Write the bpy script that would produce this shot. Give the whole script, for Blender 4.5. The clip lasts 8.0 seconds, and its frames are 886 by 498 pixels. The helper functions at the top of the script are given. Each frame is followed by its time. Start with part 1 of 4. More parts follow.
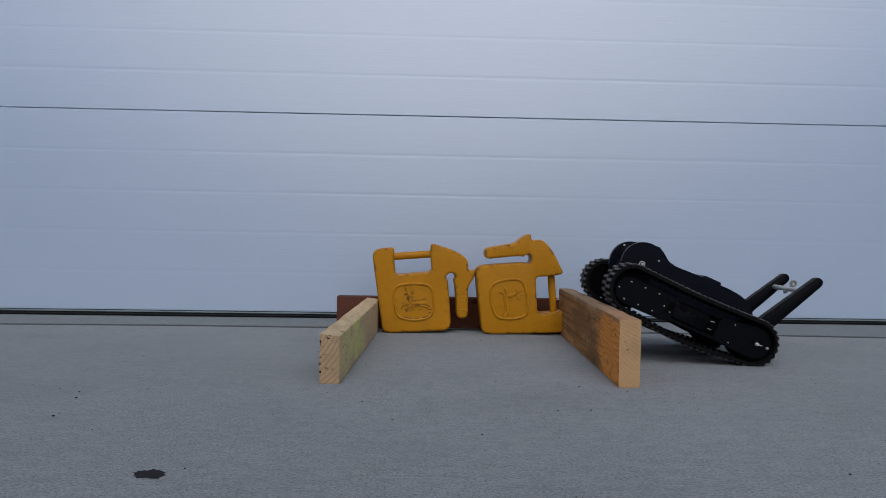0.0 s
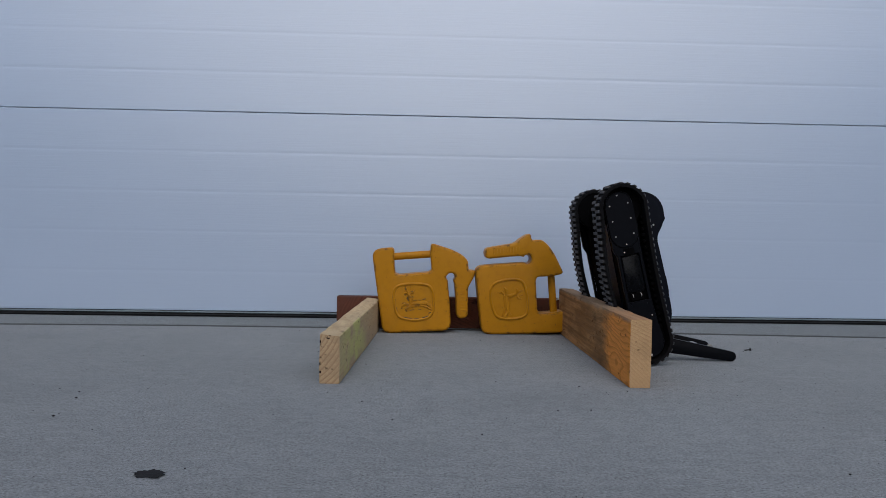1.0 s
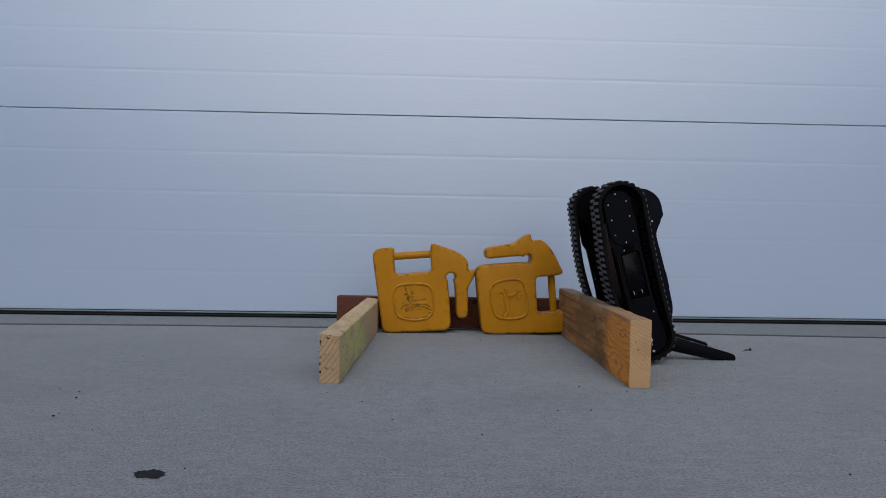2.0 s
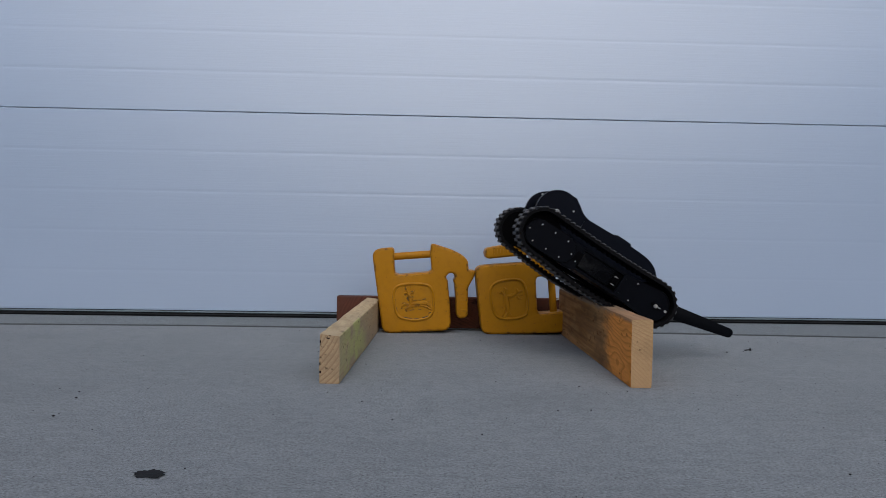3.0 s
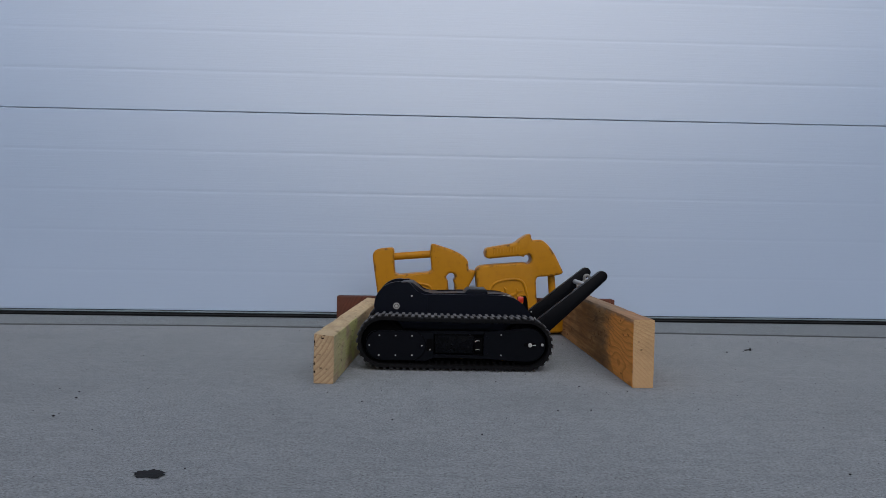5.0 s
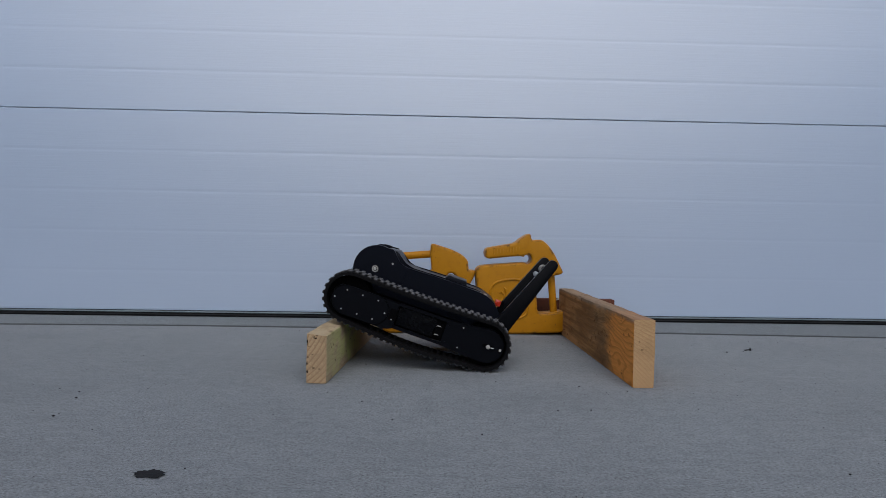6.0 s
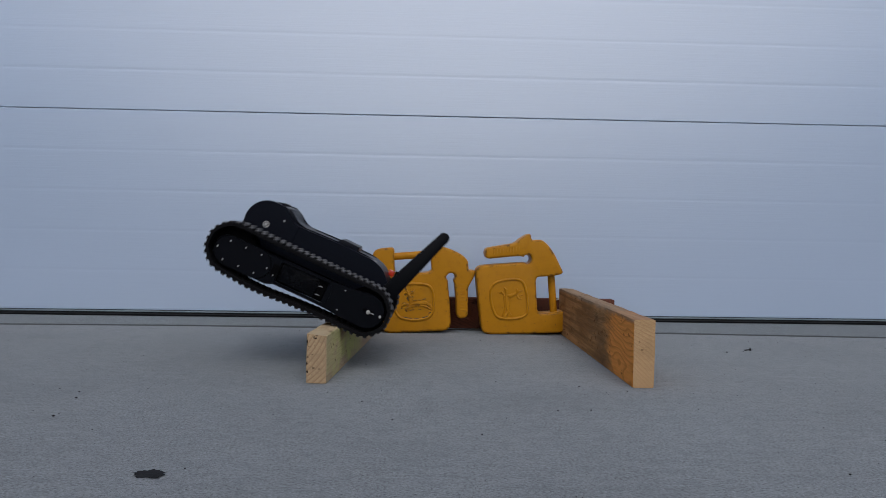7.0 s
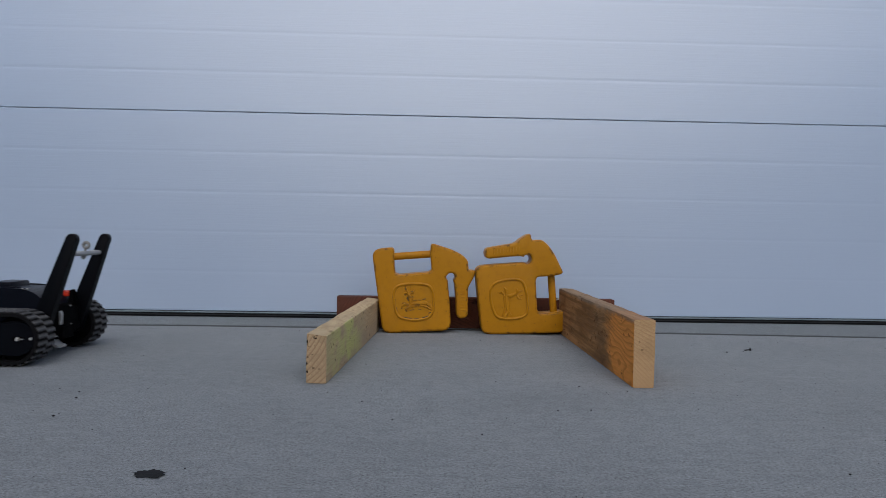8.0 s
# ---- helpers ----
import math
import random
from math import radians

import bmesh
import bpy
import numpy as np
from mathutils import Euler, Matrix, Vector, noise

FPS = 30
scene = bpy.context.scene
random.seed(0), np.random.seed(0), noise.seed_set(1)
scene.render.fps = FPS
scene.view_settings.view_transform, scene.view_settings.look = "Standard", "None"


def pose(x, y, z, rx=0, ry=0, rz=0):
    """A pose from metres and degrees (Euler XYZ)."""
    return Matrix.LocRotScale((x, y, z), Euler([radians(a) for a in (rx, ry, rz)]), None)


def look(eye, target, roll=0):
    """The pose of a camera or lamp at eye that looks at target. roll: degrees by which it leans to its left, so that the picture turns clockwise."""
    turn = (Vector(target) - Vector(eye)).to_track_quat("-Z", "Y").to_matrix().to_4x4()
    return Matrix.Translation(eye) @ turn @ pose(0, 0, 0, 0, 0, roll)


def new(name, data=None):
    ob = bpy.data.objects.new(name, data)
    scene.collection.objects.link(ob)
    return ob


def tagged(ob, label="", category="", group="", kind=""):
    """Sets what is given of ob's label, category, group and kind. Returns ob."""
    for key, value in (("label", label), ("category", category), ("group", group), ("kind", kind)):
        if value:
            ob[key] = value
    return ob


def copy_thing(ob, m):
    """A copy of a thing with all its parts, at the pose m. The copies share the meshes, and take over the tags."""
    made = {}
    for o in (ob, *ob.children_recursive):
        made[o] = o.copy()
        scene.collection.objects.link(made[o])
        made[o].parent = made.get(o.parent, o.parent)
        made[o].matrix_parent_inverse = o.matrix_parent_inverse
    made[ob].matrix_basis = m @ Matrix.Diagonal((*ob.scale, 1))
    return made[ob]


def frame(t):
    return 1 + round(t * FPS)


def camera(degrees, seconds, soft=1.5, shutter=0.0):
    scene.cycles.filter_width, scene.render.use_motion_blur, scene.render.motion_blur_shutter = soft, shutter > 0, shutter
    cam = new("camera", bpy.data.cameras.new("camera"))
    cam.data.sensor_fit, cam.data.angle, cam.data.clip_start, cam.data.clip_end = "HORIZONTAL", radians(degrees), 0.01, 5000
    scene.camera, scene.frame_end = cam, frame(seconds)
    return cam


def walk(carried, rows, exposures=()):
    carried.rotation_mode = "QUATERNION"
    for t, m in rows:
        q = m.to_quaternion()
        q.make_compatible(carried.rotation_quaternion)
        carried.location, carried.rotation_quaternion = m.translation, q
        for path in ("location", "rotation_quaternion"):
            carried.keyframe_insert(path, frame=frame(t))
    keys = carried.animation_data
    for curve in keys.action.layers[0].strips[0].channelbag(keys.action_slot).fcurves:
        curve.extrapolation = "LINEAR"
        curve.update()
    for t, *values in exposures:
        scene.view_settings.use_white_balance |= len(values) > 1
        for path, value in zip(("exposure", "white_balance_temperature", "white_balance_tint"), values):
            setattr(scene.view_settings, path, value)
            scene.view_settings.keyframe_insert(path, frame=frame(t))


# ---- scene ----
cam = camera(62.2, 8.0, soft=0.85, shutter=0.12)
STAND = look((0, 0, 0.268), (0.0349, 1.0, 0.268 - 0.0223), 0.95)
EV, WB, TINT = -0.23, 5380, 8
walk(cam, [(0.0, STAND), (8.0, STAND)], [(0.0, EV, WB, TINT), (8.0, EV, WB, TINT)])

# ---- light: a hazy sky with the sun veiled, in front of the building ----
SUN_EL, SUN_AZ = 46.0, 176.0
world = bpy.data.worlds.new("sky")
scene.world = world
world.use_nodes = True
wn = world.node_tree.nodes
sky = wn.new("ShaderNodeTexSky")
sky.sky_type = "NISHITA"
sky.sun_disc = False
sky.sun_elevation, sky.sun_rotation = radians(SUN_EL), radians(SUN_AZ)
sky.air_density, sky.dust_density, sky.ozone_density = 1.0, 4.0, 3.0
wn["Background"].inputs["Strength"].default_value = 0.12
world.node_tree.links.new(sky.outputs["Color"], wn["Background"].inputs["Color"])
sun_data = bpy.data.lights.new("sun", "SUN")
sun_data.energy, sun_data.angle, sun_data.color = 1.5, radians(80), (1.0, 0.75, 0.46)
sun = new("sun", sun_data)
sun_dir = Vector((math.sin(radians(SUN_AZ)) * math.cos(radians(SUN_EL)),
                  math.cos(radians(SUN_AZ)) * math.cos(radians(SUN_EL)), math.sin(radians(SUN_EL))))
sun.matrix_basis = look(sun_dir * 30, (0, 0, 0))


from mathutils.geometry import tessellate_polygon


# ---- materials ----
class Mat:
    """A node material with a Principled shader and short ways to add nodes."""

    def __init__(self, name, color=(0.5, 0.5, 0.5), rough=0.5, metal=0.0, spec=0.5):
        self.m = bpy.data.materials.new(name)
        self.m.use_nodes = True
        self.n, self.l = self.m.node_tree.nodes, self.m.node_tree.links
        self.b = self.n["Principled BSDF"]
        self.b.inputs["Base Color"].default_value = (*color, 1)
        self.b.inputs["Roughness"].default_value = rough
        self.b.inputs["Metallic"].default_value = metal
        self.b.inputs["Specular IOR Level"].default_value = spec
        self.tc = self.n.new("ShaderNodeTexCoord")

    def mapped(self, scale=(1, 1, 1), loc=(0, 0, 0), rot=(0, 0, 0), space="Object"):
        mp = self.n.new("ShaderNodeMapping")
        mp.inputs["Scale"].default_value = scale
        mp.inputs["Location"].default_value = loc
        mp.inputs["Rotation"].default_value = rot
        self.l.new(self.tc.outputs[space], mp.inputs["Vector"])
        return mp.outputs["Vector"]

    def noise(self, vec, scale=5.0, detail=4.0, rough=0.55, dist=0.0):
        t = self.n.new("ShaderNodeTexNoise")
        for k, v in (("Scale", scale), ("Detail", detail), ("Roughness", rough), ("Distortion", dist)):
            t.inputs[k].default_value = v
        self.l.new(vec, t.inputs["Vector"])
        return t.outputs["Fac"]

    def ramp(self, fac, stops):
        r = self.n.new("ShaderNodeValToRGB")
        els = r.color_ramp.elements
        while len(els) < len(stops):
            els.new(0.5)
        for e, (p, c) in zip(els, stops):
            e.position = p
            e.color = (*c, 1) if isinstance(c, tuple) else (c, c, c, 1)
        self.l.new(fac, r.inputs["Fac"])
        return r.outputs["Color"]

    def mix(self, fac, a, b, mode="MIX"):
        x = self.n.new("ShaderNodeMix")
        x.data_type, x.blend_type = "RGBA", mode
        for sock, v in ((x.inputs[0], fac), (x.inputs[6], a), (x.inputs[7], b)):
            if isinstance(v, (int, float)):
                sock.default_value = v
            elif isinstance(v, tuple):
                sock.default_value = (*v, 1)
            else:
                self.l.new(v, sock)
        return x.outputs[2]

    def math(self, op, a, b=0.0):
        x = self.n.new("ShaderNodeMath")
        x.operation = op
        for sock, v in ((x.inputs[0], a), (x.inputs[1], b)):
            if isinstance(v, (int, float)):
                sock.default_value = v
            else:
                self.l.new(v, sock)
        return x.outputs[0]

    def base(self, c):
        self.l.new(c, self.b.inputs["Base Color"])

    def rough(self, r):
        self.l.new(r, self.b.inputs["Roughness"])

    def bump(self, h, strength=0.2, dist=0.002):
        u = self.n.new("ShaderNodeBump")
        u.inputs["Strength"].default_value, u.inputs["Distance"].default_value = strength, dist
        self.l.new(h, u.inputs["Height"])
        self.l.new(u.outputs["Normal"], self.b.inputs["Normal"])


def concrete_material(name, tint):
    k = Mat(name, rough=0.88, spec=0.08)
    v = k.mapped()
    broom = k.noise(k.mapped((11, 150, 18)), 1.0, 5, 0.72, 0.6)
    fine = k.noise(k.mapped((0.62, 0.8, 1)), 400, 5, 0.80)
    mid = k.noise(k.mapped((0.5, 1.1, 1)), 150, 4, 0.72)
    blot = k.noise(v, 3.2, 5, 0.6)
    sand = k.noise(k.mapped((0.7, 1, 1), (0.3, 0.8, 0)), 430, 4, 0.7)
    c = k.mix(blot, tuple(a * 0.76 for a in tint), tuple(a * 1.18 for a in tint))
    c = k.mix(k.math("MULTIPLY", k.ramp(fine, [(0.48, 0.0), (0.58, 1.0)]), 0.72), c, tuple(a * 0.34 for a in tint))
    c = k.mix(k.math("MULTIPLY", k.ramp(sand, [(0.52, 0.0), (0.60, 1.0)]), 0.45), c, tuple(min(0.8, a * 1.6) for a in tint))
    c = k.mix(k.math("MULTIPLY", k.ramp(mid, [(0.47, 0.0), (0.64, 1.0)]), 0.4), c, tuple(a * 0.66 for a in tint))
    c = k.mix(k.math("MULTIPLY", k.ramp(broom, [(0.45, 0.0), (0.62, 1.0)]), 0.12), c, tuple(a * 1.30 for a in tint))
    mottle = k.noise(k.mapped((1, 1.6, 1), (1.7, 0.2, 0)), 34, 4, 0.7)
    c = k.mix(k.math("MULTIPLY", k.ramp(mottle, [(0.50, 0.0), (0.66, 1.0)]), 0.35), c, tuple(a * 0.62 for a in tint))
    c = k.mix(k.math("MULTIPLY", k.ramp(mottle, [(0.30, 1.0), (0.46, 0.0)]), 0.30), c, tuple(a * 1.22 for a in tint))
    pit = k.n.new("ShaderNodeTexVoronoi")
    pit.inputs["Scale"].default_value = 95
    k.l.new(k.mapped((1, 1.0, 1)), pit.inputs["Vector"])
    near = k.ramp(pit.outputs["Distance"], [(0.06, 1.0), (0.13, 0.0)])
    rare = k.ramp(k.noise(v, 23, 2, 0.5), [(0.53, 0.0), (0.58, 1.0)])
    pits = k.math("MULTIPLY", near, rare)
    c = k.mix(k.math("MULTIPLY", pits, 0.75), c, (0.035, 0.033, 0.03))
    damp = k.ramp(k.noise(k.mapped((0.9, 2.2, 1), (3.1, 0.4, 0)), 2.2, 4, 0.6), [(0.52, 0.0), (0.75, 1.0)])
    c = k.mix(k.math("MULTIPLY", damp, 0.22), c, tuple(a * 0.55 for a in tint))
    k.base(c)
    h = k.math("ADD", k.math("MULTIPLY", broom, 0.45), k.math("ADD", k.math("MULTIPLY", fine, 0.9), k.math("MULTIPLY", sand, 0.3)))
    k.bump(k.math("SUBTRACT", h, k.math("MULTIPLY", pits, 1.2)), 0.9, 0.0024)
    return k.m


M_CONCRETE = concrete_material("broomed_concrete", (0.272, 0.287, 0.294))
M_THRESHOLD = concrete_material("threshold_concrete", (0.215, 0.232, 0.242))


def door_material():
    k = Mat("door_paint", (0.78, 0.78, 0.77), 0.24, spec=1.0)
    grain = k.noise(k.mapped((6, 1, 190)), 1.0, 5, 0.6, 0.4)
    cloud = k.noise(k.mapped((1.2, 1, 2.0)), 1.6, 4, 0.6)
    c = k.mix(cloud, (0.335, 0.405, 0.520), (0.362, 0.432, 0.548))
    k.base(c)
    k.b.inputs["Coat Weight"].default_value, k.b.inputs["Coat Roughness"].default_value = 1.0, 0.30
    k.b.inputs["Coat IOR"].default_value = 1.9
    k.b.inputs["Roughness"].default_value = 0.30
    k.bump(grain, 0.20, 0.0012)
    return k.m


M_DOOR = door_material()


def plain(name, color, rough, metal=0.0, spec=0.5, var=0.25, scale=60.0, bump=0.1):
    k = Mat(name, color, rough, metal, spec)
    f = k.noise(k.mapped(), scale, 4, 0.6)
    g = k.noise(k.mapped(), scale * 0.12, 3, 0.6)
    c = k.mix(f, tuple(a * (1 - var) for a in color), tuple(min(1, a * (1 + var)) for a in color))
    c = k.mix(k.math("MULTIPLY", g, var), c, tuple(a * (1 - var) for a in color))
    k.base(c)
    k.rough(k.ramp(f, [(0.3, max(0.05, rough - 0.08)), (0.7, min(1.0, rough + 0.08))]))
    if bump:
        k.bump(f, bump, 0.0008)
    return k.m


M_GAP = plain("dark_gap", (0.02, 0.02, 0.022), 0.9)
M_DIRT = plain("packed_dirt", (0.040, 0.045, 0.044), 0.95, var=0.6, scale=120, bump=0.4)
M_SEAL = plain("seal_rubber", (0.007, 0.008, 0.009), 0.6, spec=0.15)
M_ALU = plain("mill_aluminium", (0.40, 0.405, 0.40), 0.45, 0.4, var=0.12)
M_RAIL = plain("dull_rail", (0.15, 0.185, 0.20), 0.6, 0.0, var=0.15, scale=20)
M_WALL = plain("building_siding", (0.62, 0.62, 0.60), 0.7, var=0.08, scale=8)
M_STAIN = plain("oil_stain", (0.013, 0.013, 0.014), 0.7, spec=0.12, var=0.6, scale=180, bump=0.5)
M_PEBBLE = plain("dark_pebble", (0.009, 0.008, 0.008), 0.85, spec=0.1, var=0.5)
M_STEEL = plain("zinc_steel", (0.40, 0.39, 0.365), 0.55, 0.35, var=0.15)
M_ZINC = plain("dull_zinc", (0.20, 0.195, 0.18), 0.5, 0.3, var=0.2)
M_BODY = plain("charcoal_plastic", (0.0034, 0.0044, 0.0082), 0.36, spec=0.08, var=0.22, scale=260, bump=0.05)
M_PLATE = plain("black_plate", (0.0024, 0.0029, 0.0046), 0.40, spec=0.06, var=0.3, scale=180, bump=0.06)
M_BATTERY = plain("battery_case", (0.0014, 0.0016, 0.0024), 0.26, spec=0.10, var=0.3, scale=90, bump=0.12)
M_PIT = plain("deep_black", (0.0014, 0.0014, 0.0017), 0.75, spec=0.03)
M_ARM = plain("black_arm", (0.0020, 0.0024, 0.0036), 0.46, spec=0.07, var=0.4, scale=120)
M_RED = plain("red_lens", (0.42, 0.026, 0.008), 0.25, spec=0.6, var=0.1, bump=0)
M_MARK = plain("pale_print", (0.33, 0.34, 0.35), 0.6, var=0.2, bump=0)
M_LEAF = plain("far_foliage", (0.05, 0.07, 0.03), 0.8, var=0.5, scale=1.5, bump=0)
M_SCREW = plain("black_screw_steel", (0.010, 0.010, 0.011), 0.5, 0.0, spec=0.2)


def rubber_material():
    k = Mat("dusty_rubber", (0.03, 0.03, 0.03), 0.82, spec=0.04)
    info = k.n.new("ShaderNodeObjectInfo")
    geo = k.n.new("ShaderNodeNewGeometry")
    f = k.noise(k.mapped(), 160, 4, 0.7)
    # dust sits on the worn outer faces of the lugs
    sep = k.n.new("ShaderNodeSeparateXYZ")
    k.l.new(k.tc.outputs["Object"], sep.inputs[0])
    worn = k.ramp(k.math("MULTIPLY", sep.outputs["Z"], 100.0), [(0.24, 0.0), (0.42, 1.0)])
    side = k.n.new("ShaderNodeSeparateXYZ")
    k.l.new(k.tc.outputs["Normal"], side.inputs[0])
    worn = k.math("MULTIPLY", worn, k.ramp(side.outputs["Z"], [(0.15, 0.25), (0.75, 1.0)]))
    dust = k.math("MULTIPLY", worn, k.math("ADD", 0.55, k.math("MULTIPLY", f, 0.5)))
    dust = k.math("MULTIPLY", dust, k.math("ADD", 0.75, k.math("MULTIPLY", info.outputs["Random"], 0.35)))
    k.base(k.mix(dust, (0.0060, 0.0060, 0.0065), (0.135, 0.134, 0.134)))
    k.bump(f, 0.15, 0.0008)
    return k.m


M_RUBBER = rubber_material()


def wood_material(name, light, dark, grey, ring, pith, grey_amount, moss=0.0, seed=0.0, bold=1.0, patches=0.0, weathered=False, warped=0.075):
    """Growth rings run round a pith beside the board, so that ends show arcs and faces show cathedral grain."""
    k = Mat(name, light, 0.78, spec=0.10)
    v = k.mapped((1, 1, 1), (seed, seed * 0.37, 0))
    warp = k.n.new("ShaderNodeTexNoise")
    warp.inputs["Scale"].default_value, warp.inputs["Detail"].default_value = 1.0, 2
    k.l.new(k.mapped((9, 4.5, 9), (seed, 0, seed)), warp.inputs["Vector"])
    off = k.n.new("ShaderNodeVectorMath")
    off.operation = "MULTIPLY_ADD"
    k.l.new(warp.outputs["Color"], off.inputs[0])
    off.inputs[1].default_value = (warped, 0.0, warped)
    k.l.new(k.mapped((1, 0.02, 1), (pith[0], 0, pith[1])), off.inputs[2])
    ln = k.n.new("ShaderNodeVectorMath")
    ln.operation = "LENGTH"
    k.l.new(off.outputs[0], ln.inputs[0])
    ph = k.math("FRACT", k.math("MULTIPLY", ln.outputs["Value"], 1.0 / ring))
    rings = k.ramp(ph, [(0.0, 0.02), (0.50, 0.18), (0.86, 1.0), (1.0, 0.02)])
    fibre = k.noise(k.mapped((420, 14, 420)), 1.0, 3, 0.6)
    blot = k.noise(v, 14, 4, 0.6)
    c = k.mix(k.math("MULTIPLY", rings, bold), light, dark)
    if weathered:
        # sawn fresh near one end, weathered behind
        sep = k.n.new("ShaderNodeSeparateXYZ")
        k.l.new(k.tc.outputs["Object"], sep.inputs[0])
        wob = k.math("MULTIPLY", k.math("SUBTRACT", k.noise(k.mapped((14, 9, 34)), 1.0, 5, 0.7), 0.5), 0.22)
        aged = k.ramp(k.math("ADD", k.math("ADD", sep.outputs["Y"], 0.590), wob), [(0.0, 0.0), (0.07, 1.0)])
    if patches:
        p = k.ramp(k.noise(k.mapped((13, 5.0, 22), (seed * 2, 0.7, 0.1)), 1.0, 5, 0.7), [(0.47, 0.0), (0.62, 1.0)])
        p = k.math("MULTIPLY", p, aged) if weathered else p
        c = k.mix(k.math("MULTIPLY", p, patches), c, tuple(a * 0.38 for a in grey))
    c = k.mix(k.math("MULTIPLY", k.ramp(fibre, [(0.40, 0.0), (0.62, 1.0)]), 0.35), c, tuple(a * 0.5 for a in light))
    w = k.math("MULTIPLY", k.ramp(k.noise(k.mapped((8, 3.0, 16), (seed, 0.2, 0)), 1.0, 4, 0.65), [(0.42, 0.0), (0.68, 1.0)]), grey_amount)
    w = k.math("MULTIPLY", w, aged) if weathered else w
    c = k.mix(w, c, grey)
    kn = k.n.new("ShaderNodeTexVoronoi")
    kn.inputs["Scale"].default_value = 1.0
    k.l.new(k.mapped((10, 7.0, 10), (seed * 1.7, 0.1, 0.3)), kn.inputs["Vector"])
    c = k.mix(k.math("MULTIPLY", k.ramp(kn.outputs["Distance"], [(0.05, 1.0), (0.13, 0.0)]), 0.8), c, tuple(a * 0.3 for a in dark))
    if weathered:
        streak = k.noise(k.mapped((70, 3.5, 110)), 1.0, 4, 0.65)
        cloud = k.noise(k.mapped((8, 5.5, 11), (0.4, 2.3, 0.8)), 1.0, 3, 0.55)
        worn = k.mix(k.ramp(cloud, [(0.40, 0.0), (0.60, 1.0)]), (0.165, 0.102, 0.048), (0.430, 0.245, 0.100))
        worn = k.mix(k.math("MULTIPLY", k.ramp(streak, [(0.45, 0.0), (0.62, 1.0)]), 0.75), worn, (0.085, 0.056, 0.030))
        c = k.mix(k.math("MULTIPLY", aged, 0.80), c, worn)
        lid = k.ramp(k.math("MULTIPLY", k.math("ADD", sep.outputs["Z"], k.math("MULTIPLY", wob, 0.10)), 5.0), [(0.572, 0.0), (0.600, 1.0)])
        c = k.mix(k.math("MULTIPLY", lid, 0.8), c, k.mix(streak, (0.33, 0.245, 0.16), (0.115, 0.085, 0.060)))
    if moss:
        sep = k.n.new("ShaderNodeSeparateXYZ")
        k.l.new(k.tc.outputs["Object"], sep.inputs[0])
        side = k.ramp(k.math("ADD", k.math("MULTIPLY", sep.outputs["X"], 20.0), 0.5), [(0.78, 0.0), (0.86, 1.0)])
        patch = k.ramp(k.noise(k.mapped((10, 6.5, 12), (0.3, 1.9, 0)), 1.0, 3, 0.6), [(0.47, 0.0), (0.60, 1.0)])
        reach = k.math("ABSOLUTE", k.math("ADD", sep.outputs["Y"], 0.52))
        front = k.ramp(reach, [(0.06, 1.0), (0.24, 0.0)])
        c = k.mix(k.math("MULTIPLY", k.math("MULTIPLY", side, patch), k.math("MULTIPLY", front, moss)), c, (0.47, 0.49, 0.16))
    holes = k.ramp(k.noise(k.mapped((1, 0.45, 1), (seed, seed, 1.1)), 105, 2, 0.5), [(0.66, 0.0), (0.71, 1.0)])
    c = k.mix(k.math("MULTIPLY", holes, 0.7), c, tuple(a * 0.22 for a in dark))
    k.base(c)
    k.bump(k.math("ADD", k.math("MULTIPLY", rings, 0.5), fibre), 0.45, 0.0012)
    return k.m


M_PINE = wood_material("weathered_pine", (0.52, 0.405, 0.235), (0.38, 0.265, 0.135), (0.34, 0.28, 0.190), 0.0085, (0.030, 0.020), 0.8, moss=0.8, seed=1.3, bold=0.7, patches=0.35)
M_PINE_END = wood_material("pine_end_grain", (0.40, 0.290, 0.165), (0.25, 0.155, 0.080), (0.30, 0.215, 0.130), 0.0075, (0.085, -0.130), 0.6, seed=2.2, bold=0.9, warped=0.022, patches=0.35)
M_FIR = wood_material("orange_fir", (0.76, 0.310, 0.062), (0.36, 0.128, 0.026), (0.29, 0.18, 0.085), 0.0090, (0.085, -0.020), 0.7, seed=4.1, bold=0.62, patches=0.45, weathered=True, warped=0.10)
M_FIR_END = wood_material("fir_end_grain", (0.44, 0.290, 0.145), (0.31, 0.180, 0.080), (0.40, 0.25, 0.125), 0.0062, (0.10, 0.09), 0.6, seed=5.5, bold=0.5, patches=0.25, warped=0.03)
M_REDWOOD = wood_material("red_brown_stained_wood", (0.125, 0.045, 0.026), (0.075, 0.028, 0.018), (0.06, 0.034, 0.026), 0.006, (0.05, 0.06), 0.6, seed=7.7)


